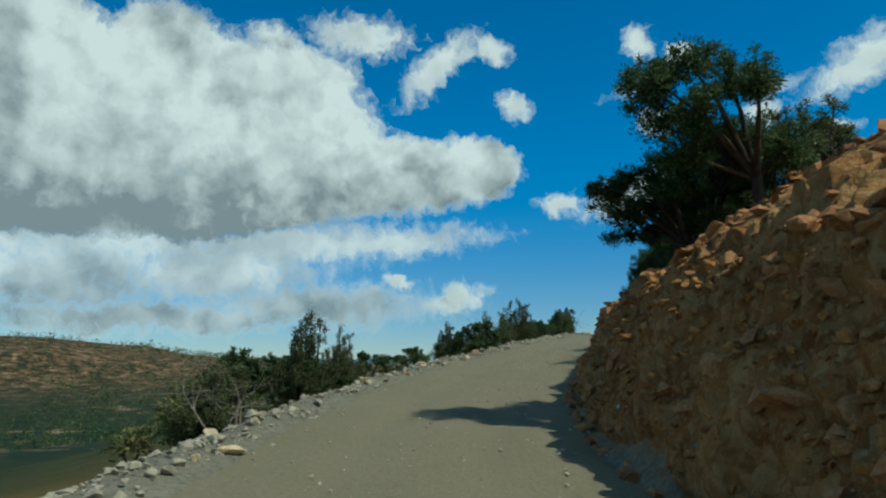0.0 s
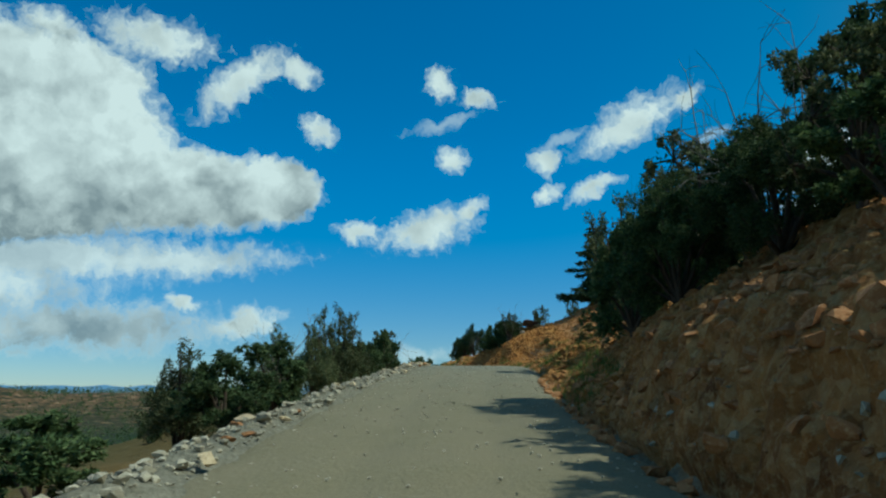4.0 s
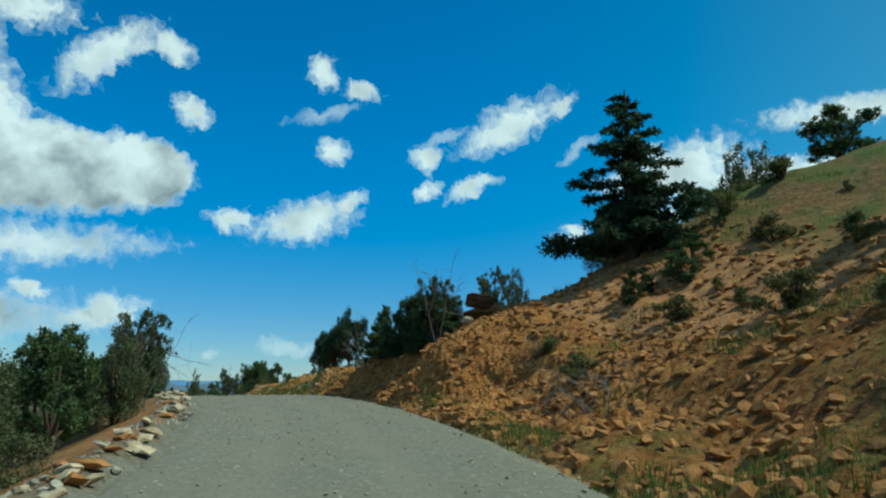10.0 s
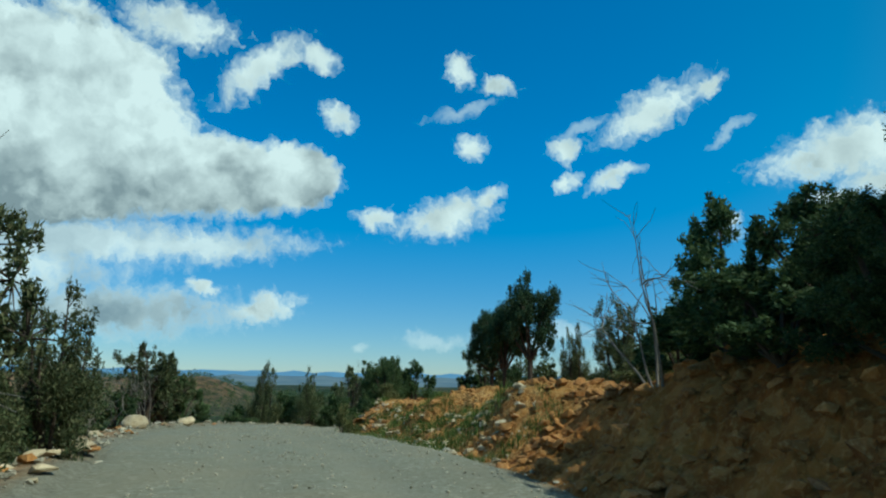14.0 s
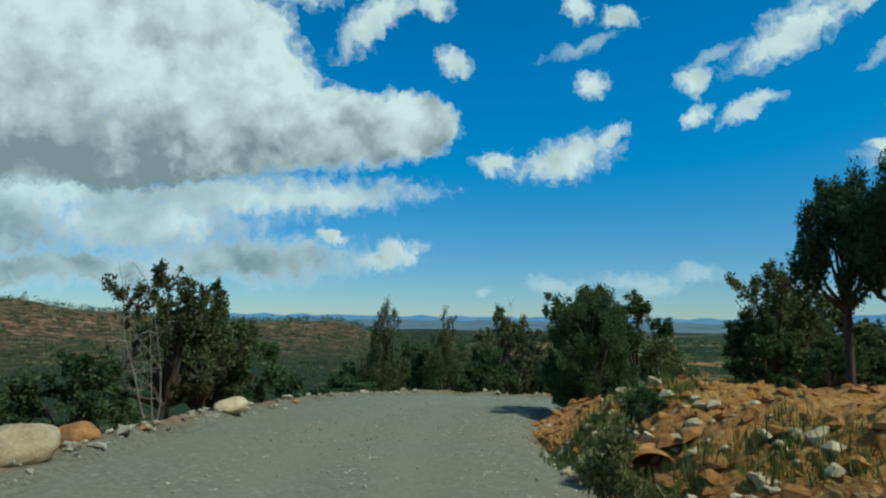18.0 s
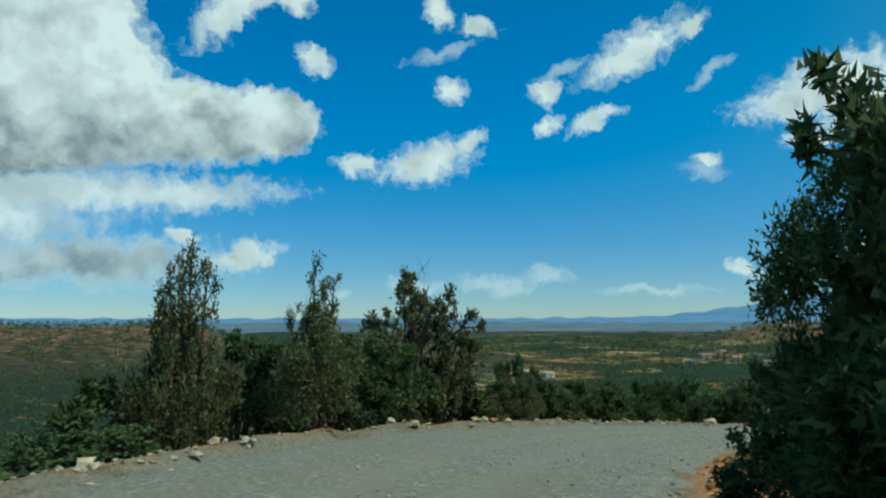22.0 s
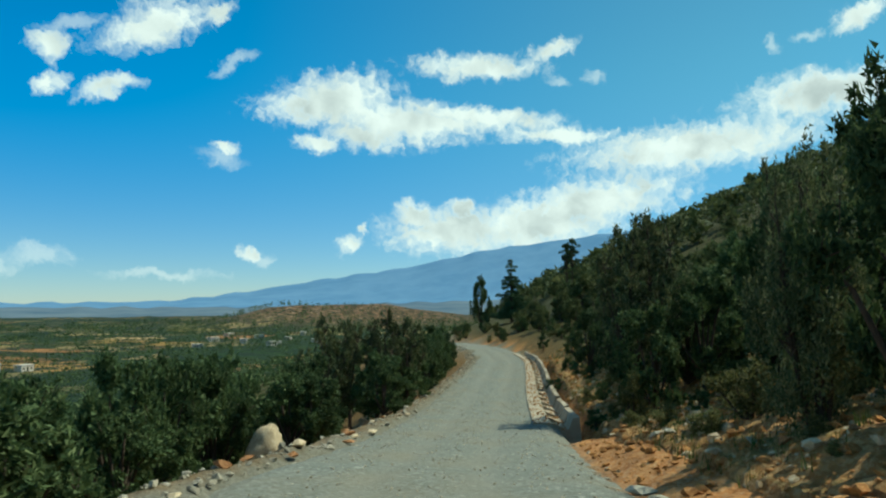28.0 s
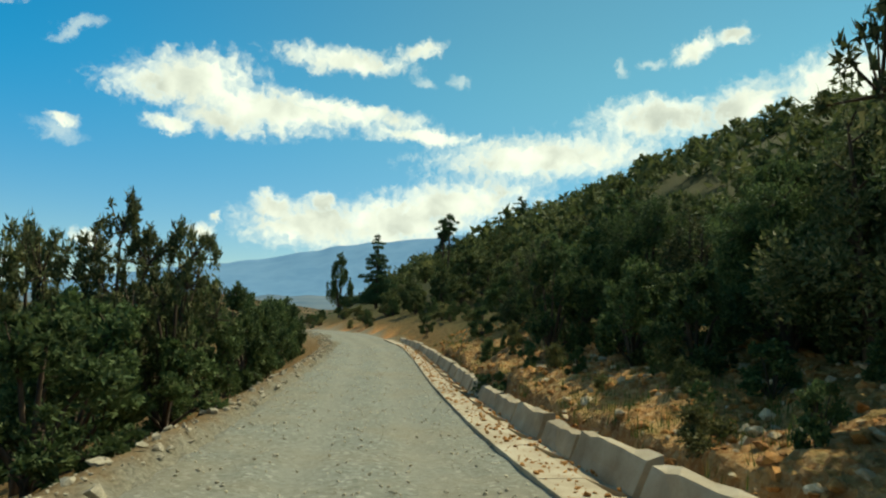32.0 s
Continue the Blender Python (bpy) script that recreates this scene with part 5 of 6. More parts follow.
def scatter(kinds, count, t0, t1, u0, u1, gap, h0, h1, group, seed):
    """Trees strewn over a stretch of slope beside the road, none nearer than gap."""
    r = np.random.RandomState(seed)
    k = np.nonzero((PAR > t0) & (PAR < t1))[0]
    k = r.choice(k, 6000)
    u = r.uniform(u0, u1, 6000)
    x, y = LINE[k, 0] + u * AHEAD[k, 1], LINE[k, 1] - u * AHEAD[k, 0]
    _, real, _ = near_road(x, y)
    made = 0
    for px, py, pu in zip(x, y, real):
        if made >= count or not min(u0, u1) <= pu <= max(u0, u1):
            continue
        if TAKEN and min((px - a) ** 2 + (py - b) ** 2 for a, b in TAKEN) < gap * gap:
            continue
        TAKEN.append((px, py))
        made += 1
        h = r.uniform(h0, h1) * (1.35 if r.uniform() < 0.12 else 1)
        grow(kinds[r.randint(len(kinds))], px, py, h, h * r.uniform(0.85, 1.2), group=group)


TAKEN = [(54.5, 116.7), (55.4, 116.2), (53.9, 115.2), (52.4, 115.6)]
scatter(("shrub", "shrub", "bush"), 30, 7.5, 14, 8.5, 17, 1.4, 0.4, 0.9, "low shrubs on the upper slope", 70)
scatter(("shrub", "shrub", "bush"), 12, 23.6, 28.5, 3.5, 5.6, 1.0, 0.45, 0.85, "low shrubs on the inside of the bend", 69)
scatter(("shrub", "shrub", "bush"), 22, 28.2, 33.5, 4.2, 7.6, 0.9, 0.3, 0.75, "low shrubs on the rubble bank", 71)
scatter(("juniper", "thuya", "juniper", "near"), 26, 29.3, 39, 7.8, 11.0, 2.3, 3.2, 4.6, "trees at the edge of the hillside wood", 66)
scatter(("bush", "shrub", "bush"), 46, 28.5, 42, 6.4, 10, 1.4, 0.7, 1.3, "low bushes at the foot of the wood", 65)
scatter(("wood",), 150, 27, 44, 7, 26, 1.9, 2.2, 4.0, "trees of the hillside wood", 61)
scatter(("wood", "wood", "woodthin"), 130, 31, 52, 12, 44, 2.8, 2.8, 4.4, "trees of the hillside wood", 62)
for x, y, top, wide, kind in (
        (41.4, 127.6, -0.6, 3.2, "juniper"), (44.6, 129.6, -0.2, 3.4, "juniper"), (47.0, 130.6, 0.2, 3.4, "bush"), (37.6, 124.6, -0.4, 3.0, "juniper"),
        (34.8, 123.8, -0.2, 3.0, "bush"), (32.2, 123.4, 0.2, 3.0, "juniper"), (28.6, 119.6, 0.6, 3.0, "juniper"), (48.6, 128.0, -0.6, 3.0, "juniper")):
    grow_to(kind, x, y, top, wide)
scatter(("below", "shrub", "shrub"), 26, 33, 37.5, 4.4, 7.0, 1.3, 0.5, 1.1, "low bushes at the foot of the wood", 68)
scatter(("below", "below", "shrub"), 210, 36.2, 56, 3.4, 9.0, 0.95, 0.9, 2.1, "low bushes at the foot of the wood", 67)
scatter(("below",), 120, 23, 40, -17, -8.0, 1.8, 1.6, 2.7, "bushes below the road", 63)
scatter(("below",), 80, -2, 50, -40, -11, 3.0, 1.6, 3.0, "bushes below the road", 64)
grow_to("fir", 134.0, 163.0, 9.3, 9.0)
grow_to("juniper", 137.5, 171.0, 6.3, 5.0)
grow_to("pine", 138.0, 153.6, 12.2, 7.0)
grow_to("pine", 135.4, 153.4, 11.2, 6.0)
grow_to("fir", 171.7, 151.2, 20.4, 10.0)


def clumps(name, label, x, y, size, m, mat, seed):
    """Far trees joined into one mesh: each a heap of small facets."""
    r = np.random.RandomState(seed)
    z = ground_height(x, y)
    n = len(x)
    s = np.repeat(size, m)[:, None]
    h = r.uniform(0.05, 1.0, (n * m, 1))
    w, rad = r.uniform(0, 6.28, (n * m, 1)), 0.46 * np.sqrt(r.uniform(0, 1, (n * m, 1))) * np.sqrt(np.clip(1.05 - (h - 0.35) ** 2 * 2.2, 0.05, 1))
    c = np.c_[rad * np.cos(w), rad * np.sin(w), h] * s + np.repeat(np.c_[x, y, z], m, axis=0)
    a, b = r.normal(size=(n * m, 3)) * s * 0.085, r.normal(size=(n * m, 3)) * s * 0.085
    tri = np.stack([c - a, c + b, c + a - b * 0.4], 1).reshape(-1, 3)
    ob = mesh_object(name, tri, np.arange(n * m * 3).reshape(-1, 3), mat)
    return tagged(ob, label, "woodland", kind="stuff")


def far_wood():
    r = np.random.RandomState(33)
    k = r.choice(np.nonzero((PAR > 28) & (PAR < 62))[0], 2600)
    u = r.uniform(24, 130, 2600)
    x, y = LINE[k, 0] + u * AHEAD[k, 1], LINE[k, 1] - u * AHEAD[k, 0]
    t, u, _ = near_road(x, y)
    keep = (u > 22) & (t > 26) & (y > 92) & (grain(x, y, 30, 7, 2) > -0.45)
    x, y = x[keep], y[keep]
    clumps("far_hillside_wood", "dark evergreen wood covering the upper hillside", x, y, r.uniform(2.8, 5.2, len(x)), 80, LEAF_WOOD, 34)


far_wood()


def far_scrub():
    """Scattered bushes of the valley, too many to count."""
    r = np.random.RandomState(31)
    n = 24000
    az = np.radians(r.uniform(-50, 85, n))
    d = 45 + 1150 * r.uniform(0, 1, n) ** 1.35
    x, y = 30 + d * np.sin(az), 95 + d * np.cos(az)
    t, u, _ = near_road(x, y)
    keep = (u < -26) & (wave(x, y, 140, 41) + 0.6 * wave(x, y, 50, 42) > -0.35)
    x, y = x[keep], y[keep]
    z = ground_height(x, y)
    size = r.uniform(1.6, 3.4, len(x)) * (1 + np.hypot(x - 30, y - 95) / 650)
    clumps("valley_scrub", "countless dark green bushes scattered over the valley floor", x, y, size, 13, LEAF_JUNIPER, 32)
far_scrub()

# two young thuyas below the first bend
grow_to("thuya", -3.5, 17.5, 2.6, 2.2, pick=0, turn=0.6, label="ragged young thuya with tufted crown below the gravel road")
grow_to("thuya", -2.8, 18.5, 2.2, 1.8, pick=1, turn=2.0, label="ragged young thuya with tufted crown below the gravel road")

# ---------------------------------------------------------------- stones
def rock_shape(seed, points=15):
    """An angular stone about one metre across: verts and triangles of a hull of random points."""
    r = np.random.RandomState(seed)
    bm = bmesh.new()
    for _ in range(points):
        v = r.normal(size=3)
        v = v / np.linalg.norm(v) * r.uniform(0.38, 0.55) * np.array((1.15, 0.9, 0.7))
        bm.verts.new(v)
    res = bmesh.ops.convex_hull(bm, input=bm.verts)
    bmesh.ops.delete(bm, geom=[g for g in res["geom_interior"] if isinstance(g, bmesh.types.BMVert)], context="VERTS")
    bmesh.ops.triangulate(bm, faces=bm.faces)
    bm.verts.index_update()
    v, f = np.array([p.co for p in bm.verts]), np.array([[p.index for p in q.verts] for q in bm.faces])
    bm.free()
    return v, f


SHAPES = [rock_shape(s, 10 + s % 7) for s in range(200, 212)]


def rubble(name, label, x, y, size, mat, seed, sink=0.25, lift=None):
    """Many stones joined into one mesh."""
    r = np.random.RandomState(seed)
    z = top_height(x, y) if lift is None else lift
    verts, faces, base = [], [], 0
    for k in range(len(x)):
        v, f = SHAPES[r.randint(len(SHAPES))]
        w, tilt = r.uniform(0, 6.28), r.uniform(-0.6, 0.6)
        c, s, ct, st = math.cos(w), math.sin(w), math.cos(tilt), math.sin(tilt)
        rot = np.array([[c, -s, 0], [s, c, 0], [0, 0, 1]]) @ np.array([[ct, 0, st], [0, 1, 0], [-st, 0, ct]])
        verts.append(v @ rot.T * size[k] + (x[k], y[k], z[k] + size[k] * (0.35 - sink)))
        faces.append(f + base)
        base += len(v)
    ob = mesh_object(name, np.concatenate(verts), np.concatenate(faces), mat)
    return tagged(ob, label, "rubble", kind="stuff")


def beside(r, n, t0, t1, lo, hi, side, power=1.0):
    """Random places along the road, lo to hi metres outside its right (1) or left (-1) edge."""
    k = r.choice(np.nonzero((PAR > t0) & (PAR < t1))[0], n)
    left, right = edges(PAR[k])
    o = lo + (hi - lo) * r.uniform(0, 1, n) ** power
    u = right + o if side > 0 else -left - o
    j = r.uniform(-0.25, 0.25, n)
    return LINE[k, 0] + u * AHEAD[k, 1] + j * AHEAD[k, 0], LINE[k, 1] - u * AHEAD[k, 0] + j * AHEAD[k, 1]


rr = np.random.RandomState(70)
x, y = beside(rr, 3600, -1, 8, 0.0, 6.5, 1, 1.9)
rubble("bank_rubble", "loose red-brown rubble lying on the cut bank", x, y, 0.05 + 0.28 * rr.uniform(0, 1, len(x)) ** 3, ROCK_RED, 71)
x, y = beside(rr, 14000, 6, 17, 0.3, 11.5, 1, 1.15)
rubble("slope_rubble", "orange-brown rubble strewn over the slope above the road", x, y, 0.045 + 0.27 * rr.uniform(0, 1, len(x)) ** 2.8, ROCK_TAN, 72)
x, y = beside(rr, 1800, 16.5, 23, 0.2, 5.0, 1, 1.2)
rubble("mound_rubble", "pale and orange rubble on the earth mound", x, y, 0.04 + 0.22 * rr.uniform(0, 1, len(x)) ** 3, ROCK_TAN, 73)
x, y = beside(rr, 6500, 24, 40, 0.5, 6.5, 1, 1.2)
x, y = x[~((near_road(x, y)[0] > 31.8) & (near_road(x, y)[1] < 3.2))], y[~((near_road(x, y)[0] > 31.8) & (near_road(x, y)[1] < 3.2))]
rubble("wood_rubble", "brown and pale rubble on the bank under the wood", x, y, 0.035 + 0.22 * rr.uniform(0, 1, len(x)) ** 3.2, ROCK_TAN, 74)
x, y = (np.concatenate(v) for v in zip(beside(rr, 5500, 10, 46, -0.35, 0.9, -1), beside(rr, 4500, -2, 10, -0.35, 0.9, -1)))
rubble("edge_gravel", "grey and tan gravel heaped along the outer edge of the road", x, y, 0.035 + 0.15 * rr.uniform(0, 1, len(x)) ** 4, ROCK_GREY, 75)
x, y = beside(rr, 4200, -2, 46, -0.6, 0.6, 1)
rubble("inner_gravel", "loose gravel along the inner edge of the road", x, y, 0.025 + 0.12 * rr.uniform(0, 1, len(x)) ** 4, ROCK_GREY, 76)

x, y = beside(rr, 420, 16.6, 20.6, 0.0, 1.5, 1)
rubble("verge_stones", "pale grey stones scattered on the grass before the mound", x, y, 0.05 + 0.20 * rr.uniform(0, 1, len(x)) ** 2.5, ROCK_PALE, 79)
x, y = beside(rr, 700, 29.5, 36, 1.4, 6.0, 1)
keep = (near_road(x, y)[0] < 31.8) | (near_road(x, y)[1] > 3.6)
rubble("wood_stones", "pale stones scattered on the low bank under the wood", x[keep], y[keep], 0.05 + 0.24 * rr.uniform(0, 1, int(keep.sum())) ** 2.5, ROCK_PALE, 69)
x, y = beside(rr, 520, 8.3, 9.6, 0.5, 3.2, 1)
rubble("foot_rubble", "brown broken rubble lying on the foot of the bank", x, y, 0.06 + 0.26 * rr.uniform(0, 1, len(x)) ** 2.2, ROCK_TAN, 68)
rf = np.random.RandomState(170)
x, y = beside(rf, 1300, -0.5, 5.5, 0.5, 2.6, 1, 1.0)
rubble("face_rubble", "orange-brown broken rock standing out of the steep face of the cut", x, y, 0.05 + 0.26 * rf.uniform(0, 1, len(x)) ** 2.8, ROCK_RED, 171, 0.45)
x, y = beside(rf, 2400, 0.2, 4.2, 0.15, 0.95, 1)
rubble("talus", "tan and orange stones fallen to the foot of the cut bank", x, y, 0.03 + 0.14 * rf.uniform(0, 1, len(x)) ** 2.6, ROCK_TAN, 172, 0.15)

# grit washed onto the lip and into the bed of the channel
x, y = beside(rr, 2200, 32.6, 40, -0.4, 0.62, 1)
t, u, z = near_road(x, y)
o = u - edges(t)[1]
rubble("channel_grit", "tan grit and stones washed into the concrete channel", x, y, 0.02 + 0.09 * rr.uniform(0, 1, len(x)) ** 3, ROCK_TAN, 78, 0.2, z + np.where(o < 0.1, 0.06, -0.11))

# loose stones on the carriageway, thin in the wheel tracks
x, y = beside(rr, 15000, -1, 40, -4.4, 0.1, 1)
t, u, z = near_road(x, y)
mid = (edges(t)[1] - edges(t)[0]) * 0.3
keep = (-u < edges(t)[0]) & (rr.uniform(0, 1, len(t)) < 0.25 + 0.75 * np.clip(np.abs(np.abs(u - mid) - 0.75) / 0.6 - 0.2, 0, 1) * smooth(2, 12, t))
rubble("road_gravel", "loose grey gravel lying on the road", x[keep], y[keep], 0.018 + 0.045 * rr.uniform(0, 1, int(keep.sum())) ** 2, ROCK_GREY, 77, 0.2, z[keep])

ROCKS = {}
for name, mat in (("red", ROCK_RED), ("tan", ROCK_TAN), ("pale", ROCK_PALE), ("grey", ROCK_GREY)):
    ROCKS[name] = []
    for v, f in SHAPES[:6]:
        ob = mesh_object("rock", v, f, mat)
        ROCKS[name].append(ob.data)
        bpy.data.objects.remove(ob)


def rock(x, y, size, tone="red", label="angular red-brown rock lying on the bank", group="", tall=1.0, long=1.0, sink=0.3, name="rock", turn=None, lift=0.0):
    ob = new(name, ROCKS[tone][DICE.randrange(6)])
    ob.rotation_euler = (DICE.uniform(-0.3, 0.3), DICE.uniform(-0.3, 0.3), DICE.uniform(0, 6.28) if turn is None else turn)
    ob.scale = (size * long, size, size * tall)
    ob.location = (x, y, float(top_height([x], [y])[0]) + size * tall * (0.35 - sink * 0.6) + lift)
    return tagged(ob, label, "rock", group)


x, y = beside(rr, 85, -0.5, 8, 0.2, 5, 1)
for px, py in zip(x, y):
    rock(px, py, DICE.uniform(0.14, 0.36), "red", "angular red-brown rock on the cut bank", "rocks of the cut bank", DICE.uniform(0.6, 1.0), DICE.uniform(1, 1.6), 0.5)
for px, py in zip(*beside(rf, 26, 0.4, 5.5, 1.0, 3.4, 1)):
    rock(px, py, DICE.uniform(0.3, 0.55), DICE.choice(("red", "red", "tan")), "long red-brown ledge of rock standing out of the cut bank", "ledges of the cut bank", DICE.uniform(0.4, 0.6), DICE.uniform(1.5, 2.4), 0.6, turn=DICE.uniform(1.0, 1.9))
x, y = beside(rr, 85, 7, 16.5, 0.6, 9, 1)
for px, py in zip(x, y):
    rock(px, py, DICE.uniform(0.14, 0.34), DICE.choice(("red", "tan", "tan")), "angular tan rock on the rubble slope", "rocks of the rubble slope", DICE.uniform(0.6, 1.0), DICE.uniform(1, 1.5), 0.5)
x, y = beside(rr, 50, 16.8, 22.5, 0.3, 3.4, 1)
for px, py in zip(x, y):
    rock(px, py, DICE.uniform(0.1, 0.27), DICE.choice(("tan", "tan", "tan", "pale")), "orange stone on the earth mound", "stones of the earth mound", DICE.uniform(0.6, 1.0), DICE.uniform(1, 1.4), 0.4)
x, y = beside(rr, 70, 23, 38, 1.4, 6, 1)
for px, py in zip(x, y):
    rock(px, py, DICE.uniform(0.12, 0.30), DICE.choice(("red", "tan")), "brown stone on the bank under the wood", "stones under the wood", DICE.uniform(0.6, 1.0), DICE.uniform(1, 1.4), 0.4)
x, y = beside(rr, 150, 0, 34, 0.0, 0.75, -1)
for px, py in zip(x, y):
    rock(px, py, DICE.uniform(0.12, 0.30), DICE.choice(("pale", "pale", "grey", "red")), "pale tan stone on the outer edge of the road", "edge stones", DICE.uniform(0.6, 1.0), DICE.uniform(1, 1.5), 0.2, "edge_stone")

x, y = beside(rr, 70, 10.5, 19.5, 0.0, 0.8, -1)
for px, py in zip(x, y):
    rock(px, py, DICE.uniform(0.13, 0.3), DICE.choice(("pale", "tan")), "pale orange stone on the outer edge of the road", "edge stones", DICE.uniform(0.6, 0.9), DICE.uniform(1, 1.5), 0.3, "edge_stone")

BOULDERS = {}
for name, mat in (("red", ROCK_RED), ("pale", ROCK_PALE)):
    BOULDERS[name] = []
    for s in range(3):
        bm = bmesh.new()
        bmesh.ops.create_icosphere(bm, subdivisions=4, radius=0.5)
        for v in bm.verts:
            q = v.co.normalized()
            k = 1 + 0.20 * noise.noise(q * 1.3 + Vector((s * 7, 0, 3))) + 0.07 * noise.noise(q * 4 + Vector((0, s * 5, 1))) + 0.03 * noise.noise(q * 11)
            v.co = Vector((q.x * 0.56, q.y * 0.47, q.z * 0.42)) * k
        me = bpy.data.meshes.new("boulder")
        bm.to_mesh(me)
        bm.free()
        me.materials.append(mat)
        for p in me.polygons:
            p.use_smooth = True
        BOULDERS[name].append(me)


def boulder(x, y, size, tone, label, tall, long, sink, turn, pick):
    ob = new("boulder", BOULDERS[tone][pick])
    ob.rotation_euler = (0.12, -0.1, turn)
    ob.scale = (size * long, size, size * tall)
    ob.location = (x, y, float(top_height([x], [y])[0]) + size * tall * (0.40 - sink))
    return tagged(ob, label, "boulder")


# stones that stand out
tall_stone = boulder(43.5, 124.6, 0.95, "pale", "large pale rounded stone on the outer edge of the road", 1.6, 0.85, 0.03, 0.4, 0)
tall_stone.rotation_euler = (-0.1, 0.38, -0.5)
boulder(12.7, 85.9, 0.74, "pale", "large tan boulder on the outer edge of the road", 0.8, 1.2, 0.12, 1.2, 1)
boulder(12.5, 87.9, 0.55, "red", "round brown boulder behind the edge stones", 0.9, 1.0, 0.1, 0.2, 2)
boulder(13.7, 92.6, 0.55, "pale", "pale boulder at the end of the edge stones", 0.75, 1.3, 0.1, 0.9, 2)


def hewn(name, size, mat, label, seed):
    """A broken block of layered stone: flat faces, uneven corners, chipped edges."""
    r = np.random.RandomState(seed)
    bm = bmesh.new()
    bmesh.ops.create_cube(bm, size=1.0)
    for v in bm.verts:
        v.co = Vector([c * d * r.uniform(0.82, 1.08) for c, d in zip(v.co, size)])
    bmesh.ops.bevel(bm, geom=list(bm.edges), offset=0.06 * min(size) + 0.02, segments=2, affect="EDGES")
    bmesh.ops.triangulate(bm, faces=list(bm.faces))
    bmesh.ops.subdivide_edges(bm, edges=list(bm.edges), cuts=3, use_grid_fill=True)
    for v in bm.verts:
        v.co += Vector(r.normal(size=3)) * 0.008 + Vector((math.sin(v.co.z * 41), math.cos(v.co.z * 37), 0)) * 0.014
    me = bpy.data.meshes.new(name)
    bm.to_mesh(me)
    bm.free()
    me.materials.append(mat)
    return tagged(new(name, me), label, "boulder")


block = rock(23.0, 64.25, 2.3, "tan", "large tan block of rock standing on the rubble slope", "", 0.62, 0.75, 0.5, "boulder", 0.9)
rock(21.9, 63.7, 0.6, "pale", "pale stone wedged against a block of rock", "", 0.9, 1.1, 0.3, "boulder", 1.4)
slab = hewn("boulder", (1.0, 1.05, 0.5), ROCK_DARK, "dark red slab resting on a block of rock", 9)
slab.rotation_euler = (0.10, 0.22, -0.75)
slab.location = (22.8, 64.4, 0.0)
span = [[(Matrix.LocRotScale(ob.location, ob.rotation_euler, ob.scale) @ v.co).z for v in ob.data.vertices] for ob in (block, slab)]
slab.location.z += max(span[0]) - min(span[1]) - 0.36
rock(25.8, 65.6, 1.1, "red", "flat red slab half buried in the slope", "", 0.5, 1.6, 0.3, "boulder", 0.3)
for px, py, s in ((43.3, 114.0, 0.24), (43.05, 113.65, 0.22), (44.1, 113.5, 0.3), (19.4, 74.4, 0.3), (42.6, 124.1, 0.2), (39.3, 113.1, 0.34), (38.7, 112.7, 0.3), (38.2, 112.3, 0.36), (50.1, 119.0, 0.3)):
    rock(px, py, s, "grey", "grey stone lying beside the road", "", 0.7, 1.3, 0.15, "stone")


# ---------------------------------------------------------------- concrete channel along the last stretch
def channel():
    e = tagged(new("drainage_channel"), "weathered concrete drainage channel along the inner edge of the road", "channel")
    k0 = int(np.argmax(PAR > 32.55))
    along = np.concatenate([[0], np.cumsum(np.linalg.norm(np.diff(LINE[k0:, :2], axis=0), axis=1))])
    r = random.Random(3)

    def at(s):
        i = int(np.searchsorted(along, s)) - 1
        f = (s - along[i]) / (along[i + 1] - along[i])
        p, d = LINE[k0 + i] * (1 - f) + LINE[k0 + i + 1] * f, AHEAD[k0 + i] * (1 - f) + AHEAD[k0 + i + 1] * f
        return p, d, edges(np.array([PAR[k0 + i]]))[1][0]

    def sweep(name, s, ln, profile, mat, rough, drop=0.0):
        """One length of a section: offsets from the road's inner edge and heights over the crown."""
        verts, faces, n, m = [], [], 7, len(profile)
        for j in range(n):
            p, d, edge = at(s + (ln - 0.04) * j / (n - 1))
            for o, h in profile:
                u = edge + o + r.uniform(-0.5, 0.5) * rough
                verts.append((p[0] + u * d[1], p[1] - u * d[0], p[2] + h + drop + r.uniform(-1, 1) * (rough if h > -0.5 else 0)))
        for j in range(n - 1):
            for q in range(m):
                faces.append((j * m + q, j * m + (q + 1) % m, (j + 1) * m + (q + 1) % m, (j + 1) * m + q))
        for k in (0, (n - 1) * m):
            faces += [(k, k + 1, k + 2, k + 3), (k, k + 3, k + 4, k + 5)]
        return child(mesh_object(name, np.array(verts), np.array(faces), mat), e)

    bed = [(-0.42, 0.06), (0.10, 0.065), (0.20, -0.10), (0.66, -0.14), (0.68, -0.66), (-0.42, -0.66)]
    wall = [(0.60, -0.20), (0.69, 0.0), (0.78, 0.26), (0.96, 0.27), (1.02, -0.66), (0.64, -0.66)]
    s = 0.0
    while s < 45:
        ln = r.uniform(1.7, 2.4)
        sweep("bed", s, ln + 0.05, bed, CONCRETE, 0.004)
        sweep("side_wall", s, ln * r.uniform(0.9, 1.0), wall, CONCRETE_GREY, 0.035, r.uniform(-0.06, 0.02))
        s += ln
    return e


channel()


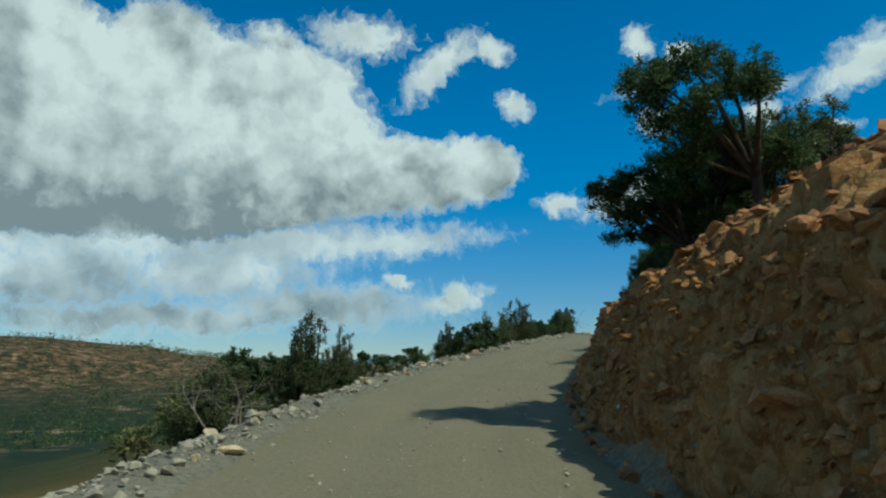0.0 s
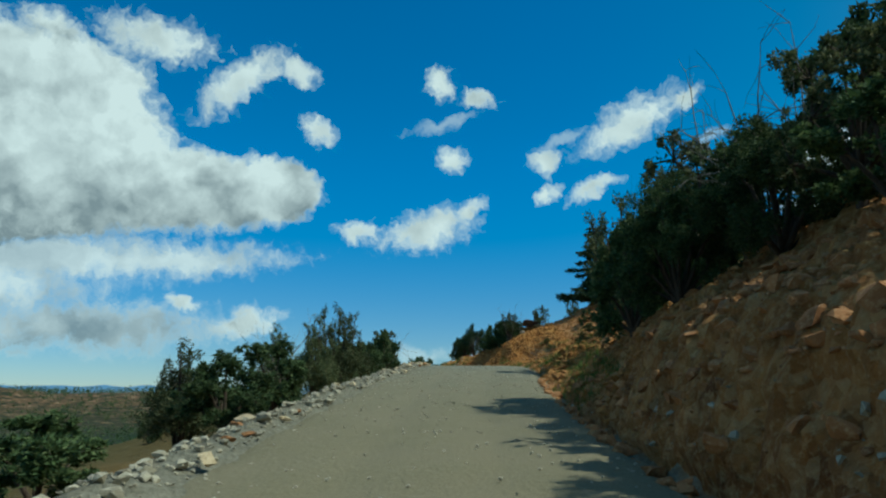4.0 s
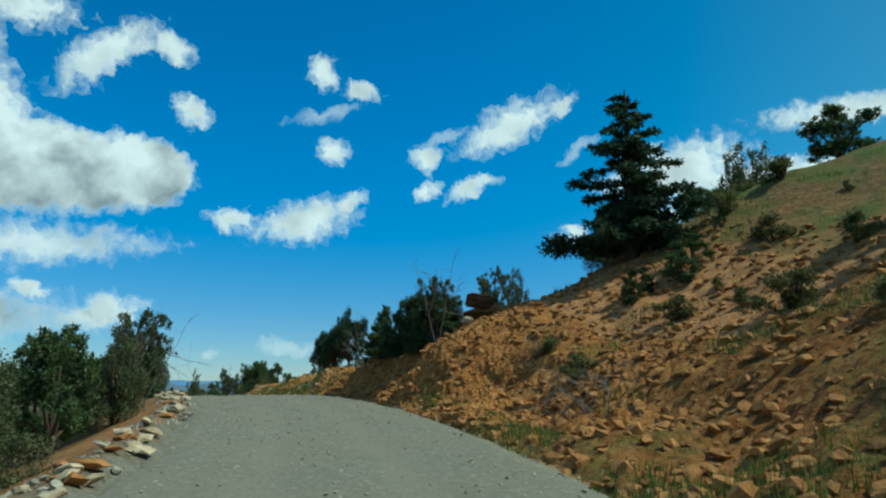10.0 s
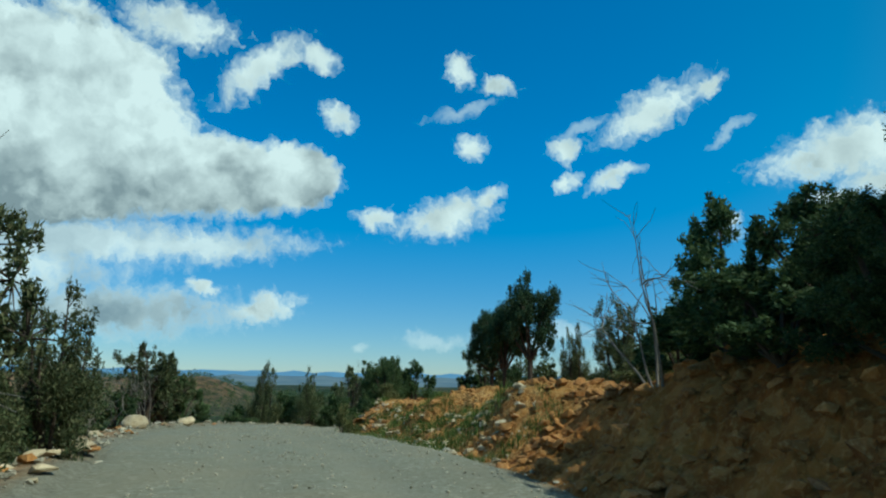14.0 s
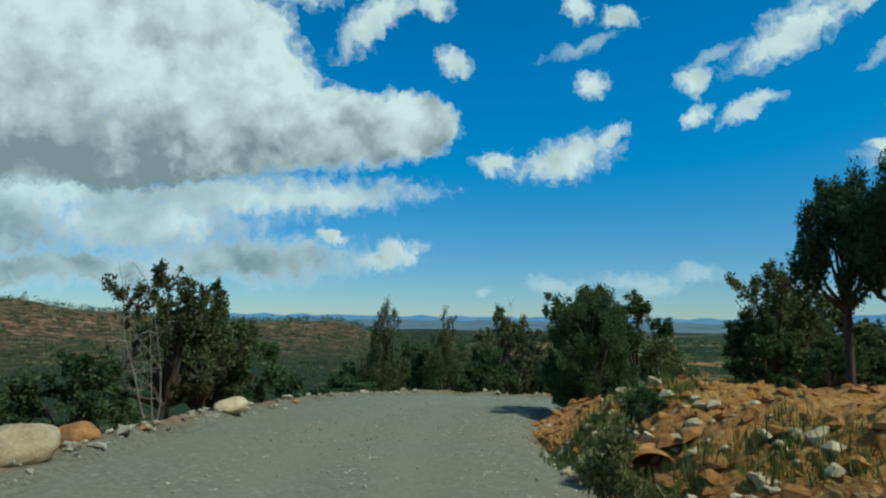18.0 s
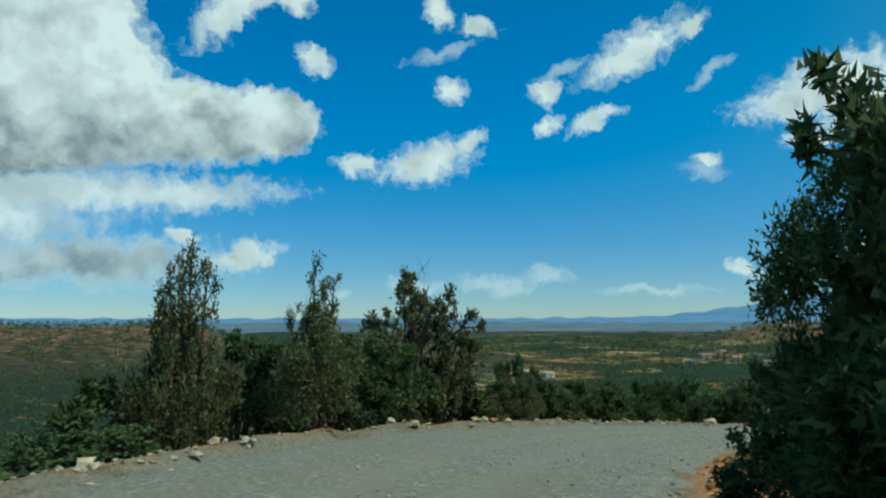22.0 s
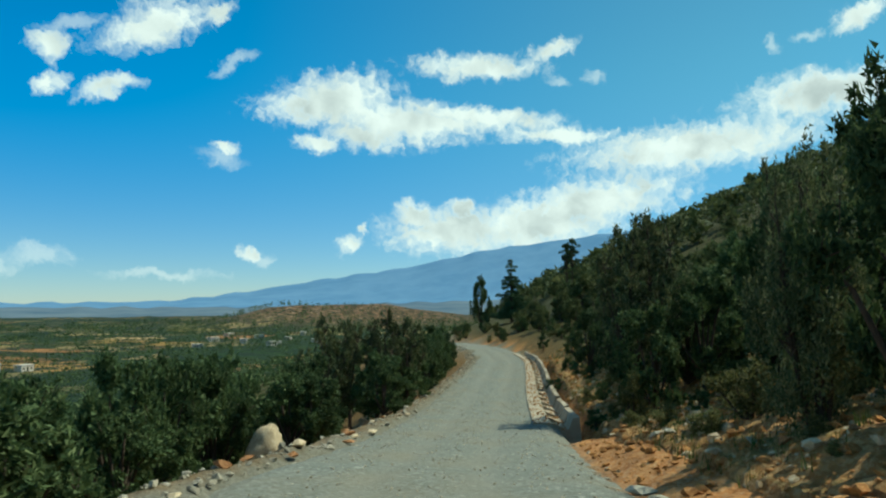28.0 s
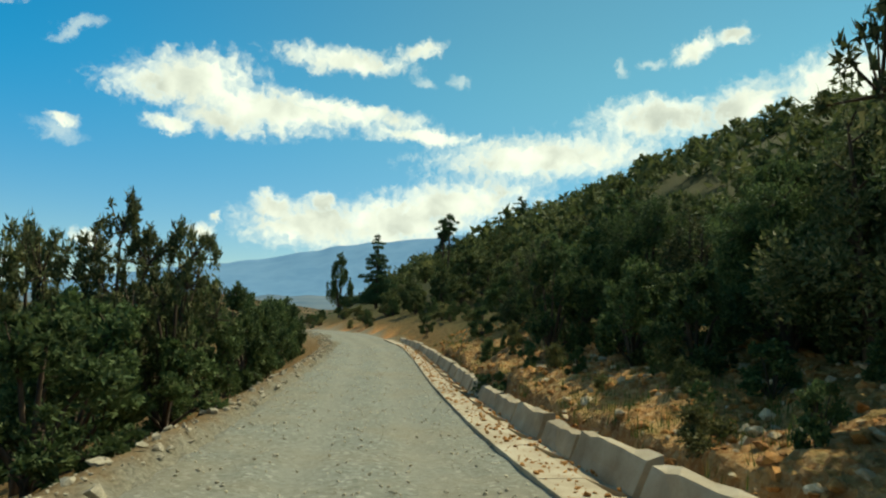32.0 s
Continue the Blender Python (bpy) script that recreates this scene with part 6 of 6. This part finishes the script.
# ---------------------------------------------------------------- grass
def tufts(name, label, n, t0, t1, lo, hi, side, tall, seed, patchy=0.0):
    r = np.random.RandomState(seed)
    x, y = beside(r, n, t0, t1, lo, hi, side)
    keep = grain(x, y, 1.8, seed, 2) > patchy
    x, y = x[keep], y[keep]
    z = top_height(x, y)
    m = 7
    x, y, z = (np.repeat(v, m) for v in (x, y, z))
    w, ln = r.uniform(0, 6.28, len(x)), tall * r.uniform(0.5, 1.3, len(x))
    bx, by = x + r.normal(0, 0.07, len(x)), y + r.normal(0, 0.07, len(x))
    lean = r.uniform(0.1, 0.7, len(x)) * ln
    a = np.c_[bx - 0.008 * np.sin(w), by + 0.008 * np.cos(w), z - 0.03]
    b = np.c_[bx + 0.008 * np.sin(w), by - 0.008 * np.cos(w), z - 0.03]
    c = np.c_[bx + lean * np.cos(w), by + lean * np.sin(w), z + ln]
    ob = mesh_object(name, np.stack([a, b, c], 1).reshape(-1, 3), np.arange(3 * len(x)).reshape(-1, 3), LEAF_GRASS)
    return tagged(ob, label, "grass", kind="stuff")


tufts("verge_grass", "short green grass at the foot of the cut bank", 1900, 6.5, 14, 0.2, 1.1, 1, 0.14, 81, 0.05)
tufts("slope_grass", "patches of green grass on the slope above the road", 6000, 6, 15.5, 5.0, 15, 1, 0.2, 82, 0.15)
tufts("bank_grass", "green grass patches growing between the orange rubble", 5200, 6.6, 13.2, 1.0, 7.0, 1, 0.15, 85, 0.13)
tufts("mound_grass", "green grass in front of the earth mound", 2600, 16.6, 20.6, 0.0, 1.7, 1, 0.13, 83, -0.1)
tufts("wood_grass", "dry grass tufts on the bank under the wood", 3600, 24, 40, 1.4, 8, 1, 0.2, 84, 0.05)


# ---------------------------------------------------------------- hollow in the mound and far house
def culvert():
    """A dark hollow in the foot of the earth mound, built as a short open tube."""
    e = tagged(new("culvert_pipe"), "dark hollow in the foot of the earth mound, built as a short tube", "culvert")
    # rubble-coloured tube stands in for the dark hole; no pipe is known here
    n, ro, ri, ln = 20, 0.23, 0.21, 0.5
    verts, faces = [], []
    for r_, d in ((ri, 1.0), (ri, 0.0), (ro, 0.0), (ro, 1.0)):
        for k in range(n):
            w = 6.2832 * k / n
            verts.append((r_ * math.cos(w), d * ln, r_ * math.sin(w) * 0.66))
    for q in range(3):
        for k in range(n):
            faces.append((q * n + k, q * n + (k + 1) % n, (q + 1) * n + (k + 1) % n, (q + 1) * n + k))
    ob = child(mesh_object("pipe", np.array(verts), np.array(faces), ROCK_TAN, True), e)
    e.matrix_world = Matrix.LocRotScale((19.42, 84.02, float(top_height([19.46], [84.2])[0]) + 0.10), Euler((0, 0, radians(-20))), None)


culvert()
for px, py, s in ((19.25, 84.3, 0.40), (19.66, 84.22, 0.40), (19.45, 84.5, 0.56), (19.1, 84.15, 0.3), (19.8, 84.05, 0.3)):
    rock(px, py, s, "tan", "orange stone heaped over the hollow in the mound", "stones over the pipe", 0.6, 1.2, 0.1)


def farmhouse(x, y, turn, long, deep, high):
    """A small flat-roofed farm building with door and windows."""
    e = tagged(new("farmhouse"), "small pale flat-roofed farm building far down in the valley", "house")
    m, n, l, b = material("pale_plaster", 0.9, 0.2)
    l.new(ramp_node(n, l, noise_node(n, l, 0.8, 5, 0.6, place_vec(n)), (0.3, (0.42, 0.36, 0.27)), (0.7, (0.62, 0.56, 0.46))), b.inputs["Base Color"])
    d, _, _, db = material("dark_opening", 0.6, 0.3)
    db.inputs["Base Color"].default_value = (0.03, 0.025, 0.02, 1)

    def box(name, x0, x1, y0, y1, z0, z1, mat):
        v = [(p, q, r) for r in (z0, z1) for p, q in ((x0, y0), (x1, y0), (x1, y1), (x0, y1))]
        f = [(0, 3, 2, 1), (4, 5, 6, 7), (0, 1, 5, 4), (1, 2, 6, 5), (2, 3, 7, 6), (3, 0, 4, 7)]
        return child(mesh_object(name, np.array(v, float), np.array(f), mat), e)

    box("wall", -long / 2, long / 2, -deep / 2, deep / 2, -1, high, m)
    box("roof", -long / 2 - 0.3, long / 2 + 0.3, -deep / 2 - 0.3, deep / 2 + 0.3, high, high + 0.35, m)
    box("door", -0.5, 0.5, -deep / 2 - 0.05, -deep / 2 + 0.05, 0, 2.1, d)
    for k in (-0.3, 0.3):
        box("window", long * k - 0.5, long * k + 0.5, -deep / 2 - 0.05, -deep / 2 + 0.05, 1.0, 2.0, d)
    e.matrix_world = Matrix.LocRotScale((x, y, float(ground_height([x], [y])[0])), Euler((0, 0, radians(turn))), None)


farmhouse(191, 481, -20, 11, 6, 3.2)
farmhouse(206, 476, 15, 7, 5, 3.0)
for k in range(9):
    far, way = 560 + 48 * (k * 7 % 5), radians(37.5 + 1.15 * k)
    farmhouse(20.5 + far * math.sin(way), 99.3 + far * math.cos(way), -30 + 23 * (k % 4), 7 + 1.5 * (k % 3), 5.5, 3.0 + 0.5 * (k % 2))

for ob in ASIDE:
    for part_ob in list(ob.children_recursive):
        bpy.data.objects.remove(part_ob)
    bpy.data.objects.remove(ob)
